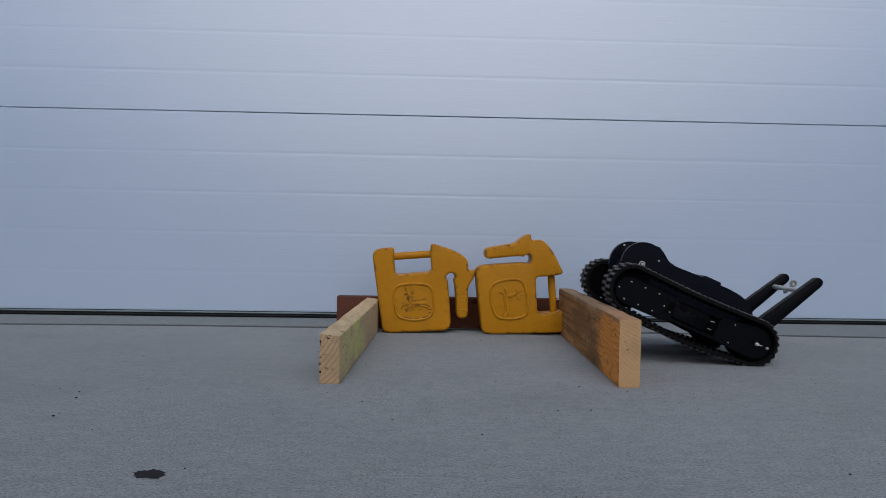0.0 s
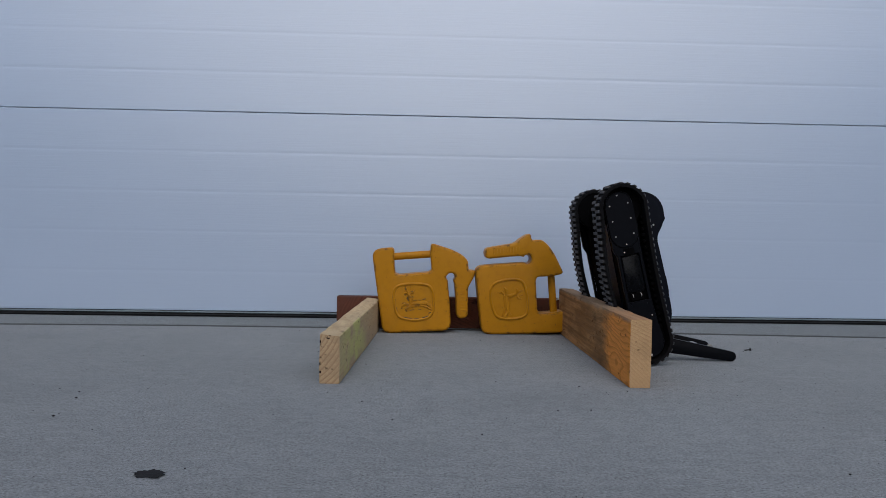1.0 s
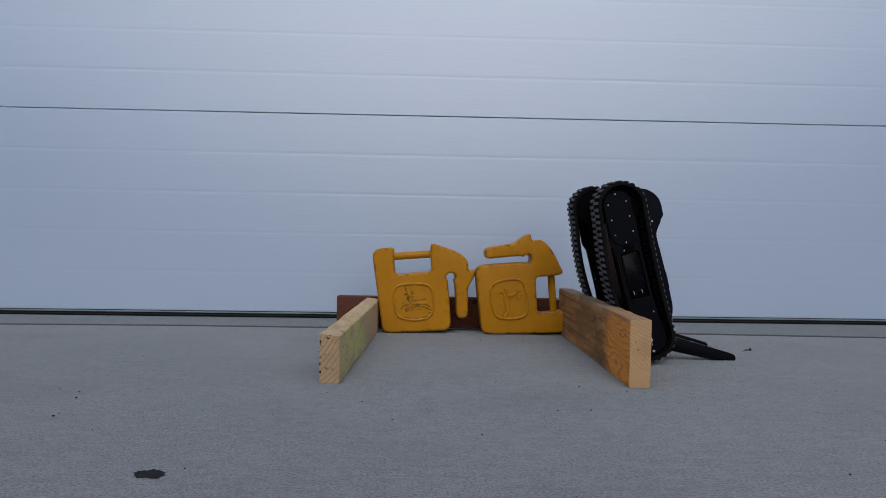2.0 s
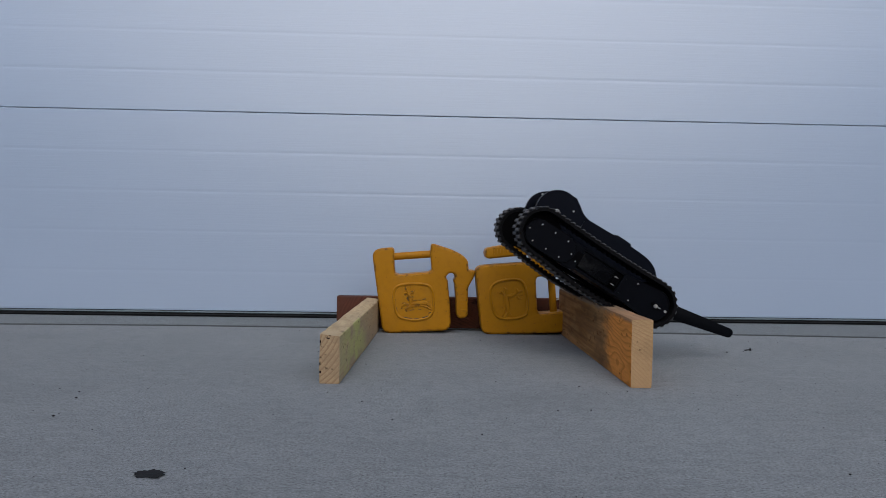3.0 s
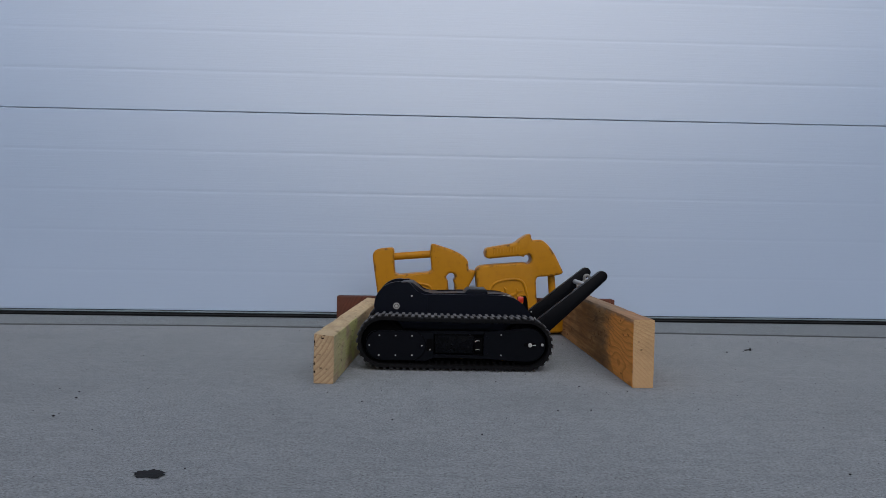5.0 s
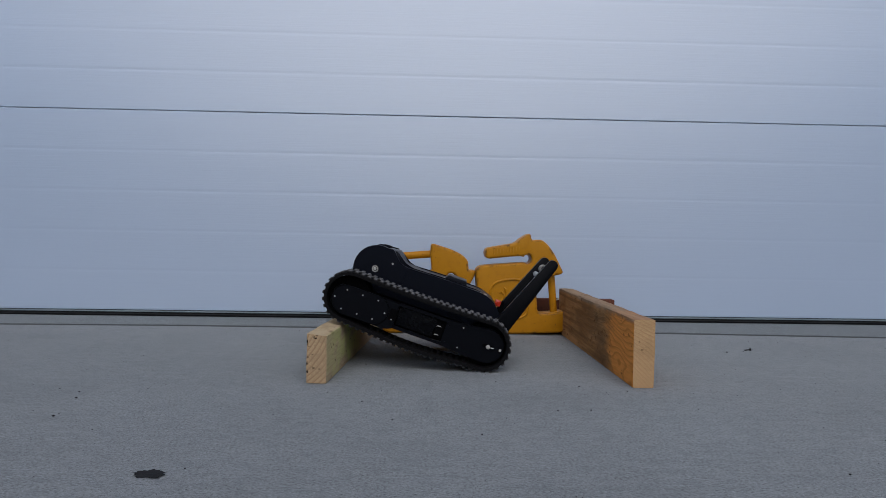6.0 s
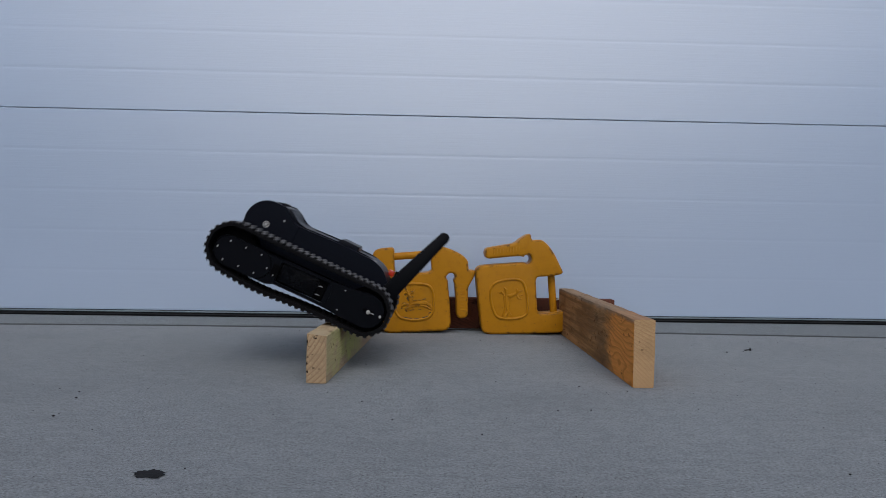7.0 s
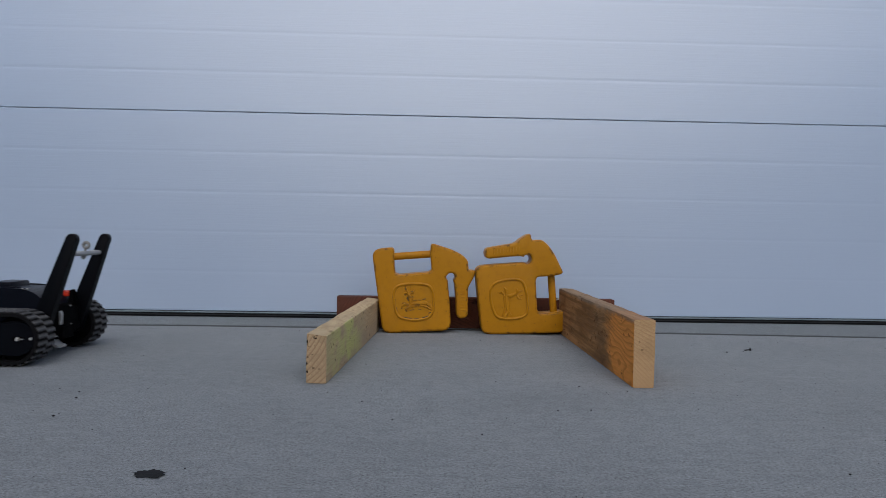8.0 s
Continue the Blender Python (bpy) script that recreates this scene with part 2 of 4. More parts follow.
def cast_paint(name, worn):
    k = Mat(name, (0.72, 0.34, 0.012), 0.42, spec=0.14)
    v = k.mapped()
    big = k.noise(v, 9, 4, 0.6)
    fine = k.noise(v, 240, 3, 0.6)
    c = k.mix(big, (0.330, 0.146, 0.0009), (0.410, 0.184, 0.0012))
    chip = k.ramp(k.noise(v, 60, 5, 0.72), [(0.50, 0.0), (0.62, 1.0)])
    c = k.mix(k.math("MULTIPLY", chip, 0.85 * worn), c, (0.055, 0.032, 0.012))
    rub = k.ramp(k.noise(v, 24, 3, 0.6), [(0.40, 0.0), (0.70, 1.0)])
    c = k.mix(k.math("MULTIPLY", rub, 0.45 * worn), c, (0.22, 0.085, 0.004))
    specks = k.ramp(k.noise(k.mapped((1, 1, 1), (0.4, 0, 2.2)), 130, 2, 0.6), [(0.70, 0.0), (0.74, 1.0)])
    c = k.mix(k.math("MULTIPLY", specks, 0.6), c, (0.06, 0.04, 0.02))
    grime = k.ramp(k.noise(k.mapped((18, 18, 6), (1, 0, 0)), 1.0, 4, 0.65), [(0.52, 0.0), (0.80, 1.0)])
    c = k.mix(k.math("MULTIPLY", grime, 0.25), c, (0.25, 0.13, 0.02))
    k.base(c)
    k.rough(k.ramp(big, [(0.3, 0.36), (0.7, 0.50)]))
    k.bump(k.math("ADD", k.math("MULTIPLY", fine, 0.4), big), 0.28, 0.0016)
    return k.m


M_YELLOW = cast_paint("yellow_cast_paint", 0.12)
M_YELLOW_WORN = cast_paint("yellow_worn_edges", 1.0)
M_GRIME = plain("black_grime", (0.030, 0.022, 0.012), 0.7, var=0.5, scale=300)


# ---- building blocks ----
def finish(bm, name, material, smooth=True, angle=38, end_material=None):
    mesh = bpy.data.meshes.new(name)
    bmesh.ops.recalc_face_normals(bm, faces=bm.faces)
    bm.to_mesh(mesh)
    bm.free()
    mesh.materials.append(material)
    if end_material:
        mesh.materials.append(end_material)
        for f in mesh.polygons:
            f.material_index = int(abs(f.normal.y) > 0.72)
    if smooth:
        mesh.polygons.foreach_set("use_smooth", [True] * len(mesh.polygons))
        mesh.set_sharp_from_angle(angle=radians(angle))
    return mesh


def part(name, bm, material, parent, label="", smooth=True, angle=38):
    ob = new(name, finish(bm, name, material, smooth, angle))
    ob.parent = parent
    return tagged(ob, label)


def thing(name, label, category, group="", kind=""):
    return tagged(new(name), label, category, group, kind)


def box_bm(x0, x1, y0, y1, z0, z1, bevel=0.0, seg=2, bm=None):
    bm = bm or bmesh.new()
    vs = [bm.verts.new((x, y, z)) for x in (x0, x1) for y in (y0, y1) for z in (z0, z1)]
    fs = [bm.faces.new([vs[i] for i in q]) for q in ((0, 1, 3, 2), (4, 6, 7, 5), (0, 4, 5, 1), (2, 3, 7, 6), (0, 2, 6, 4), (1, 5, 7, 3))]
    if bevel:
        bmesh.ops.bevel(bm, geom=list({e for f in fs for e in f.edges}), offset=bevel, segments=seg, affect="EDGES", profile=0.5)
    return bm


def prism_bm(outline, y0, y1, bevel=0.0, seg=2, bm=None):
    """A closed outline of (x, z) points, pulled from y0 to y1, with its two rims rounded."""
    bm = bm or bmesh.new()
    a = [bm.verts.new((x, y0, z)) for x, z in outline]
    b = [bm.verts.new((x, y1, z)) for x, z in outline]
    fa, fb = bm.faces.new(a), bm.faces.new(b[::-1])
    n = len(outline)
    for i in range(n):
        bm.faces.new((a[i], b[i], b[(i + 1) % n], a[(i + 1) % n]))
    if bevel:
        bmesh.ops.bevel(bm, geom=list(fa.edges) + list(fb.edges), offset=bevel, segments=seg, affect="EDGES", profile=0.5)
    return bm


def rounded(outline, r, n=4):
    """Rounds the corners of an outline: r is one radius, or one for each corner."""
    out = []
    for i, p in enumerate(outline):
        p, a, b = Vector(p), Vector(outline[i - 1]), Vector(outline[(i + 1) % len(outline)])
        rr = r[i] if isinstance(r, (list, tuple)) else r
        u, w = a - p, b - p
        k = min(rr, u.length * 0.45, w.length * 0.45)
        if k < 1e-5:
            out.append(tuple(p))
            continue
        s, e = p + u.normalized() * k, p + w.normalized() * k
        for j in range(n + 1):
            q = j / n
            out.append(tuple(s * (1 - q) ** 2 + p * 2 * q * (1 - q) + e * q * q))
    return out


def capsule(x0, z0, r0, x1, z1, r1, n=14):
    """The outline round two circles."""
    d = Vector((x1 - x0, z1 - z0))
    a = math.atan2(d.y, d.x)
    lean = math.acos(max(-1, min(1, (r0 - r1) / d.length)))
    out = [(x1 + r1 * math.cos(a - lean + 2 * lean * i / n), z1 + r1 * math.sin(a - lean + 2 * lean * i / n)) for i in range(n + 1)]
    sweep = 2 * math.pi - 2 * lean
    out += [(x0 + r0 * math.cos(a + lean + sweep * i / n), z0 + r0 * math.sin(a + lean + sweep * i / n)) for i in range(n + 1)]
    return out


def disc(x, z, r, n=24):
    return [(x + r * math.cos(2 * math.pi * i / n), z + r * math.sin(2 * math.pi * i / n)) for i in range(n)]


def rod_bm(p, q, r, n=14, bm=None):
    bm = bm or bmesh.new()
    p, q = Vector(p), Vector(q)
    m = Matrix.Translation((p + q) / 2) @ (q - p).to_track_quat("Z", "Y").to_matrix().to_4x4()
    bmesh.ops.create_cone(bm, cap_ends=True, segments=n, radius1=r, radius2=r, depth=(q - p).length, matrix=m)
    return bm


def ring_bm(center, axis, big, small, n=20, k=8, bm=None):
    bm = bm or bmesh.new()
    m = Matrix.Translation(center) @ Vector(axis).to_track_quat("Z", "Y").to_matrix().to_4x4()
    rows = []
    for i in range(n):
        a = 2 * math.pi * i / n
        rows.append([bm.verts.new(m @ Vector(((big + small * math.cos(b)) * math.cos(a), (big + small * math.cos(b)) * math.sin(a), small * math.sin(b))))
                     for b in (2 * math.pi * j / k for j in range(k))])
    for i in range(n):
        for j in range(k):
            bm.faces.new((rows[i][j], rows[(i + 1) % n][j], rows[(i + 1) % n][(j + 1) % k], rows[i][(j + 1) % k]))
    return bm


def tube_bm(path, r, closed=False, k=6, flat=1.0, bm=None):
    """A bead along points (x, y, z) that lie in one plane of constant y; flat squeezes it in y."""
    bm = bm or bmesh.new()
    n, rows = len(path), []
    for i, p in enumerate(path):
        p = Vector(p)
        a = Vector(path[(i - 1) % n] if closed or i else path[i])
        b = Vector(path[(i + 1) % n] if closed or i < n - 1 else path[i])
        t = (b - a).normalized()
        side = Vector((-t.z, 0, t.x))
        rr = r if closed or 0 < i < n - 1 else r * 0.5
        rows.append([bm.verts.new(p + side * rr * math.cos(c) + Vector((0, flat * rr * math.sin(c), 0))) for c in (2 * math.pi * j / k for j in range(k))])
    for i in range(n if closed else n - 1):
        for j in range(k):
            bm.faces.new((rows[i][j], rows[(i + 1) % n][j], rows[(i + 1) % n][(j + 1) % k], rows[i][(j + 1) % k]))
    if not closed:
        bm.faces.new(rows[0]), bm.faces.new(rows[-1][::-1])
    return bm


# ---- the setting ----
DOOR_Y = 2.256


def make_ground():
    bm = bmesh.new()
    s = 400.0
    bm.faces.new([bm.verts.new(p) for p in ((-s, -s, -0.02), (s, -s, -0.02), (s, s, -0.02), (-s, s, -0.02))])
    tagged(new("ground", finish(bm, "ground", M_CONCRETE, False)), "grey concrete yard reaching away from the building", "ground", kind="structure")
    # apron slab: its back edge runs very slightly askew to the door
    bm = bmesh.new()
    y_r = 1.905
    top = [bm.verts.new(p) for p in ((-4, -4, 0), (4, -4, 0), (4, y_r - 0.022, 0), (1.3, 1.949, 0), (0.65, 1.987, 0), (-0.1, 2.022, 0), (-0.68, 2.032, 0), (-1.15, 2.017, 0), (-4, 2.0, 0))]
    low = [bm.verts.new((v.co.x, v.co.y + (0.002 if v.co.y > 0 else 0), -0.02)) for v in top]
    bm.faces.new(top)
    for i in range(len(top)):
        bm.faces.new((top[i], low[i], low[(i + 1) % len(top)], top[(i + 1) % len(top)]))
    back = [e for e in bm.edges if all(v.co.z > -0.001 and v.co.y > 1.5 for v in e.verts)]
    bmesh.ops.bevel(bm, geom=back, offset=0.004, segments=2, affect="EDGES", profile=0.5)
    tagged(new("apron", finish(bm, "apron", M_CONCRETE, True, 30)), "pale grey broom-finished concrete apron with dark pits", "pavement", kind="structure")
    # threshold slab under the door, a narrow joint apart
    bm = bmesh.new()
    g = 0.036
    top = [bm.verts.new(p) for p in ((-4, 2.0 + g, 0), (-1.15, 2.017 + g, 0), (-0.68, 2.032 + g, 0), (-0.1, 2.022 + g, 0), (0.65, 1.987 + g, 0), (1.3, 1.949 + g, 0), (4, y_r - 0.022 + g, 0), (4, 3.4, 0), (-4, 3.4, 0))]
    low = [bm.verts.new((v.co.x, v.co.y, -0.02)) for v in top]
    bm.faces.new(top)
    for i in range(len(top)):
        bm.faces.new((top[i], low[i], low[(i + 1) % len(top)], top[(i + 1) % len(top)]))
    tagged(new("threshold", finish(bm, "threshold", M_THRESHOLD, False)), "smooth concrete threshold strip under the garage door", "pavement", kind="structure")
    # dirt packed in the joint
    bm = bmesh.new()
    mid = ((-4, 2.0), (-1.15, 2.017), (-0.68, 2.032), (-0.1, 2.022), (0.65, 1.987), (1.3, 1.949), (4, y_r - 0.022))
    rows = [(bm.verts.new((x, y - 0.003, -0.0022)), bm.verts.new((x, y + 0.037, -0.0012))) for x, y in mid]
    for a, b in zip(rows, rows[1:]):
        bm.faces.new((a[0], b[0], b[1], a[1]))
    tagged(new("joint", finish(bm, "joint", M_DIRT, False)), "dark dirt packed in the slab joint", "joint", kind="structure")


def make_door():
    """Sectional door: 0.61 m sections, each pressed with shallow grooves every 0.121 m."""
    door = thing("door_1", "white sectional garage door with pressed horizontal grooves, closed", "garage door", kind="structure")
    x0, x1, pitch, base = -2.45, 2.60, 0.1211, 0.0178
    for s in range(4):
        z0 = base + s * 5 * pitch + 0.0008
        z1 = base + (s + 1) * 5 * pitch - 0.0008
        prof = [(0.0016, z0), (0.0, z0 + 0.0018)]
        for g in range(1, 5):
            z = base + (s * 5 + g) * pitch
            prof += [(0.0, z - 0.0072), (0.00005, z - 0.0050), (0.00018, z - 0.0014), (0.00018, z + 0.0010), (0.00005, z + 0.0050), (0.0, z + 0.0072)]
        prof += [(0.0, z1 - 0.0018), (0.0016, z1), (0.045, z1), (0.045, z0)]
        bm = bmesh.new()
        a = [bm.verts.new((x0, DOOR_Y + y, z)) for y, z in prof]
        b = [bm.verts.new((x1, DOOR_Y + y, z)) for y, z in prof]
        bm.faces.new(a), bm.faces.new(b[::-1])
        for i in range(len(prof)):
            j = (i + 1) % len(prof)
            bm.faces.new((a[i], b[i], b[j], a[j]))
        part("panel", bm, M_DOOR, door, smooth=False)
    # dark sheet behind the section joints: the gaps' shade is its colour
    part("weather_strip", box_bm(x0, x1, DOOR_Y + 0.006, DOOR_Y + 0.03, base - 0.002, base + 20 * pitch), M_GAP, door, "dark sheet behind the sections, the gaps' shade put into its colour", smooth=False)
    # bottom rail of bare aluminium and the black rubber seal below it
    prof = [(0.004, 0.0166), (-0.0015, 0.0162), (-0.0030, 0.0150), (-0.0030, 0.0130), (0.0, 0.0120), (0.030, 0.0120), (0.030, 0.0166)]
    bm = bmesh.new()
    a = [bm.verts.new((x0, DOOR_Y + y, z)) for y, z in prof]
    b = [bm.verts.new((x1, DOOR_Y + y, z)) for y, z in prof]
    bm.faces.new(a), bm.faces.new(b[::-1])
    for i in range(len(prof)):
        j = (i + 1) % len(prof)
        bm.faces.new((a[i], b[i], b[j], a[j]))
    part("bottom_rail", bm, M_RAIL, door, "bare aluminium bottom rail")
    prof = [(0.010 + 0.0125 * math.cos(2 * math.pi * i / 14), 0.0055 + 0.0068 * math.sin(2 * math.pi * i / 14)) for i in range(14)]
    bm = bmesh.new()
    n = 60
    rows = [[bm.verts.new((x0 + (x1 - x0) * i / n, DOOR_Y + y, max(-0.001, z + 0.0007 * math.sin(i * 2.1)))) for y, z in prof] for i in range(n + 1)]
    for a, b in zip(rows, rows[1:]):
        for i in range(14):
            bm.faces.new((a[i], b[i], b[(i + 1) % 14], a[(i + 1) % 14]))
    part("seal", bm, M_SEAL, door, "black rubber bottom seal")


def make_building():
    # unseen walls and roof, added to close off the sky behind the door
    x0, x1, top = -2.45, 2.60, 2.44
    bm = bmesh.new()
    box_bm(x0 - 4, x0, DOOR_Y - 0.05, DOOR_Y + 0.25, -0.02, 3.4, bm=bm)
    box_bm(x1, x1 + 4, DOOR_Y - 0.05, DOOR_Y + 0.25, -0.02, 3.4, bm=bm)
    box_bm(x0, x1, DOOR_Y - 0.05, DOOR_Y + 0.25, top, 3.4, bm=bm)
    tagged(new("wall_north", finish(bm, "wall_north", M_WALL, False)), "unseen plain pale siding wall, added round the garage door to close it in", "wall", kind="structure")
    bm = box_bm(x0 - 4.2, x1 + 4.2, DOOR_Y - 0.25, DOOR_Y + 8, 3.4, 3.55)
    tagged(new("roof", finish(bm, "roof", M_WALL, False)), "unseen plain low roof, added over the garage to close it in", "roof", kind="structure")
    bm = box_bm(x0 - 4, x1 + 4, DOOR_Y + 0.6, DOOR_Y + 0.8, -0.02, 3.4)
    tagged(new("wall_inner", finish(bm, "wall_inner", M_WALL, False)), "unseen plain wall, added inside the garage to close it in", "wall", kind="structure")


def make_unseen_foliage():
    """Unseen line of dark foliage added far behind the camera, to dim the door's low reflections."""
    rnd = random.Random(21)
    bm = bmesh.new()
    for i in range(1300):
        a = radians(rnd.uniform(150, 390))
        d = rnd.uniform(34, 46)
        h = rnd.uniform(0.0, 1.0) ** 0.7 * (4.2 + 1.2 * math.sin(a * 5.0) + 0.7 * math.sin(a * 13.0))
        m = Matrix.Translation((d * math.cos(a), d * math.sin(a), h)) @ Matrix.Diagonal((rnd.uniform(1, 2), rnd.uniform(1, 2), rnd.uniform(0.7, 1.5), 1))
        bmesh.ops.create_icosphere(bm, subdivisions=1, radius=1.0, matrix=m)
    for v in bm.verts:
        v.co += noise.noise_vector(v.co * 0.9) * 0.5
    tagged(new("backdrop", finish(bm, "backdrop", M_LEAF, False)), "unseen dark green foliage added round the yard to dim low reflections", "trees", kind="structure")


# ---- the obstacles ----
def board_bm(w, length, h, seed, wear, lean):
    """A sawn board whose back end lies at the origin and which runs towards -y; lean drops its top towards +x."""
    nx, ny, nz = 8, 90, 18
    bm = bmesh.new()
    seen = {}

    def corner(i, j, k):
        if (i, j, k) not in seen:
            seen[i, j, k] = bm.verts.new((-w / 2 + w * i / nx, -length + length * j / ny, h * k / nz))
        return seen[i, j, k]

    for a in range(nx):
        for b in range(ny):
            for k in (0, nz):
                bm.faces.new((corner(a, b, k), corner(a + 1, b, k), corner(a + 1, b + 1, k), corner(a, b + 1, k)))
        for c in range(nz):
            for b in (0, ny):
                bm.faces.new((corner(a, b, c), corner(a + 1, b, c), corner(a + 1, b, c + 1), corner(a, b, c + 1)))
    for b in range(ny):
        for c in range(nz):
            for a in (0, nx):
                bm.faces.new((corner(a, b, c), corner(a, b + 1, c), corner(a, b + 1, c + 1), corner(a, b, c + 1)))
    for (a, b, c), v in seen.items():
        p = v.co.copy()
        rims = (a in (0, nx)) + (b in (0, ny)) + (c in (0, nz))
        chip = max(0.0, noise.noise(p * 26 + Vector((seed, 3, 0))) + 0.15) * wear if rims >= 2 and c else 0.0
        chip *= 0.25 if b in (0, ny) else 1.0
        round_off = (0.0007 if rims == 2 else 0.0010 if rims == 3 else 0.0) + chip
        to_mid = Vector((-1 if a == nx else 1 if a == 0 else 0, -1 if b == ny else 1 if b == 0 else 0, -1 if c == nz else 1 if c == 0 else 0))
        v.co += to_mid * round_off
        v.co.x += 0.0009 * noise.noise(Vector((p.x * 30, p.y * 5, p.z * 30 + seed))) if a in (0, nx) else 0.0
        v.co.z -= lean * (p.x / w + 0.5) * (c / nz)
        v.co.z = max(0.0, v.co.z)
    return bm


def make_boards():
    a = tagged(new("wooden_board", finish(board_bm(0.0368, 0.725, 0.0885, 3, 0.0014, 0.0040), "wooden_board", M_PINE, end_material=M_PINE_END)),
               "pale weathered pine board on edge, green algae on its side", "wooden board")
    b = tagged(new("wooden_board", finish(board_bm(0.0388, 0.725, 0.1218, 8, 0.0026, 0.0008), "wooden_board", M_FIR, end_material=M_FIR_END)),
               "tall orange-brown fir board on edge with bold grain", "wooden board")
    for x, z, w, h in ((-0.0163, 0.074, 0.0012, 0.0030), (-0.0166, 0.036, 0.0010, 0.0034), (-0.0158, 0.021, 0.0016, 0.0022), (-0.002, 0.0800, 0.0030, 0.0010)):
        rot = [(x + w * math.cos(q) * (1 + 0.3 * math.sin(3 * q + x * 900)), z + h * math.sin(q)) for q in (2 * math.pi * i / 12 for i in range(12))]
        part("rot_pocket", prism_bm(rot, -0.7253, -0.7200), M_PIT, a)
    bm = box_bm(-0.3905, 0.3905, 0, 0.040, 0, 0.0862, bevel=0.003, seg=2)
    c = tagged(new("wooden_board", finish(bm, "back_board", M_REDWOOD)), "dark red-brown stained board lying behind the yellow weights", "wooden board")
    c.matrix_basis = pose(0.1684, 2.050, 0, 0, 0, 0)
    for x, z in ((-0.325, 0.056), (-0.33, 0.030), (0.33, 0.058)):
        part("nail_hole", prism_bm(disc(x, z, 0.0032, 10), -0.0006, 0.004), M_PIT, c)
    ring = ring_bm((0.400, 2.0476, 0.066), (0, 1, 0), 0.0205, 0.0022, 28, 8)
    tagged(new("wire_ring", finish(ring, "wire_ring", M_STEEL)), "pale steel ring hanging on the stained back board", "ring")
    return a, b


def weight_outline():
    body = [(-0.010, 0.0), (0.172, -0.001), (0.171, 0.072), (0.1690, 0.127)]
    hole = [(0.1770 + 0.0115 * math.cos(a), 0.1395 + 0.0115 * math.sin(a)) for a in (math.radians(d) for d in range(226, -60, -20))]
    tongue = [(0.1865, 0.122), (0.1880, 0.094), (0.1880, 0.029), (0.2170, 0.030), (0.2220, 0.112), (0.2335, 0.129), (0.2460, 0.1545), (0.2255, 0.1565)]
    top = [(0.2250, 0.183), (0.209, 0.199), (0.184, 0.2130), (0.1290, 0.2335), (0.1255, 0.2030), (0.1275, 0.1615), (0.1180, 0.1565), (0.0400, 0.1530), (0.0300, 0.1570), (0.0285, 0.1900), (0.0305, 0.2260), (-0.0290, 0.2240)]
    r_body, r_tongue = [0.022, 0.024, 0.0, 0.003], [0.003, 0.0, 0.013, 0.013, 0.012, 0.008, 0.011, 0.004]
    r_top = [0.012, 0.014, 0.02, 0.011, 0.0, 0.004, 0.003, 0.004, 0.005, 0.0, 0.011, 0.026]
    return rounded(body + hole + tongue + top, r_body + [0.0] * len(hole) + r_tongue + r_top, 5)


def inset(loop, d, inward):
    """Moves a closed outline sideways by d; where it would fold over itself the points are drawn together."""
    n = len(loop)
    pts = []
    for i, p in enumerate(loop):
        p, a, b = Vector(p), Vector(loop[i - 1]), Vector(loop[(i + 1) % n])
        t = ((p - a).normalized() + (b - p).normalized()).normalized()
        pts.append(p + Vector((-t.y, t.x)) * d * inward)
    for _ in range(6):
        for i in range(n):
            j = (i + 1) % n
            if (pts[j] - pts[i]).dot(Vector(loop[j]) - Vector(loop[i])) < 0:
                mid = (pts[i] + pts[j]) / 2
                pts[i], pts[j] = mid.copy(), mid.copy()
    return [tuple(p) for p in pts]


def weight_bm(t=0.066, r=0.0060):
    """One cast suitcase weight: a plate with a hook slot and a hand hole, all its rims rounded."""
    out = weight_outline()
    bm = bmesh.new()
    n = len(out)
    area = sum(out[i - 1][0] * out[i][1] - out[i][0] * out[i - 1][1] for i in range(n))
    sign = 1 if area > 0 else -1
    rings = [(-t / 2 + r * (1 - math.cos(a)), r * (1 - math.sin(a))) for a in (math.pi / 2 * q / 5 for q in range(6))]
    rings += [(-y, d) for y, d in rings[::-1]]
    rows = [[bm.verts.new((x, y, z)) for x, z in (inset(out, d, sign) if d > 1e-6 else out)] for y, d in rings]
    for k, (a, b) in enumerate(zip(rows, rows[1:])):
        for i in range(n):
            bm.faces.new((a[i], a[(i + 1) % n], b[(i + 1) % n], b[i])).material_index = 0 if k == 5 else 1
    for cap in (rows[0], rows[-1]):
        for tri in tessellate_polygon([[Vector((v.co.x, v.co.z, 0)) for v in cap]]):
            bm.faces.new([cap[q] for q in tri])
    bmesh.ops.remove_doubles(bm, verts=bm.verts, dist=0.00005)
    return bm


def stroke(points, y, r, bm):
    return tube_bm([(x, y, z) for x, z in points], r, k=8, flat=1.0, bm=bm)


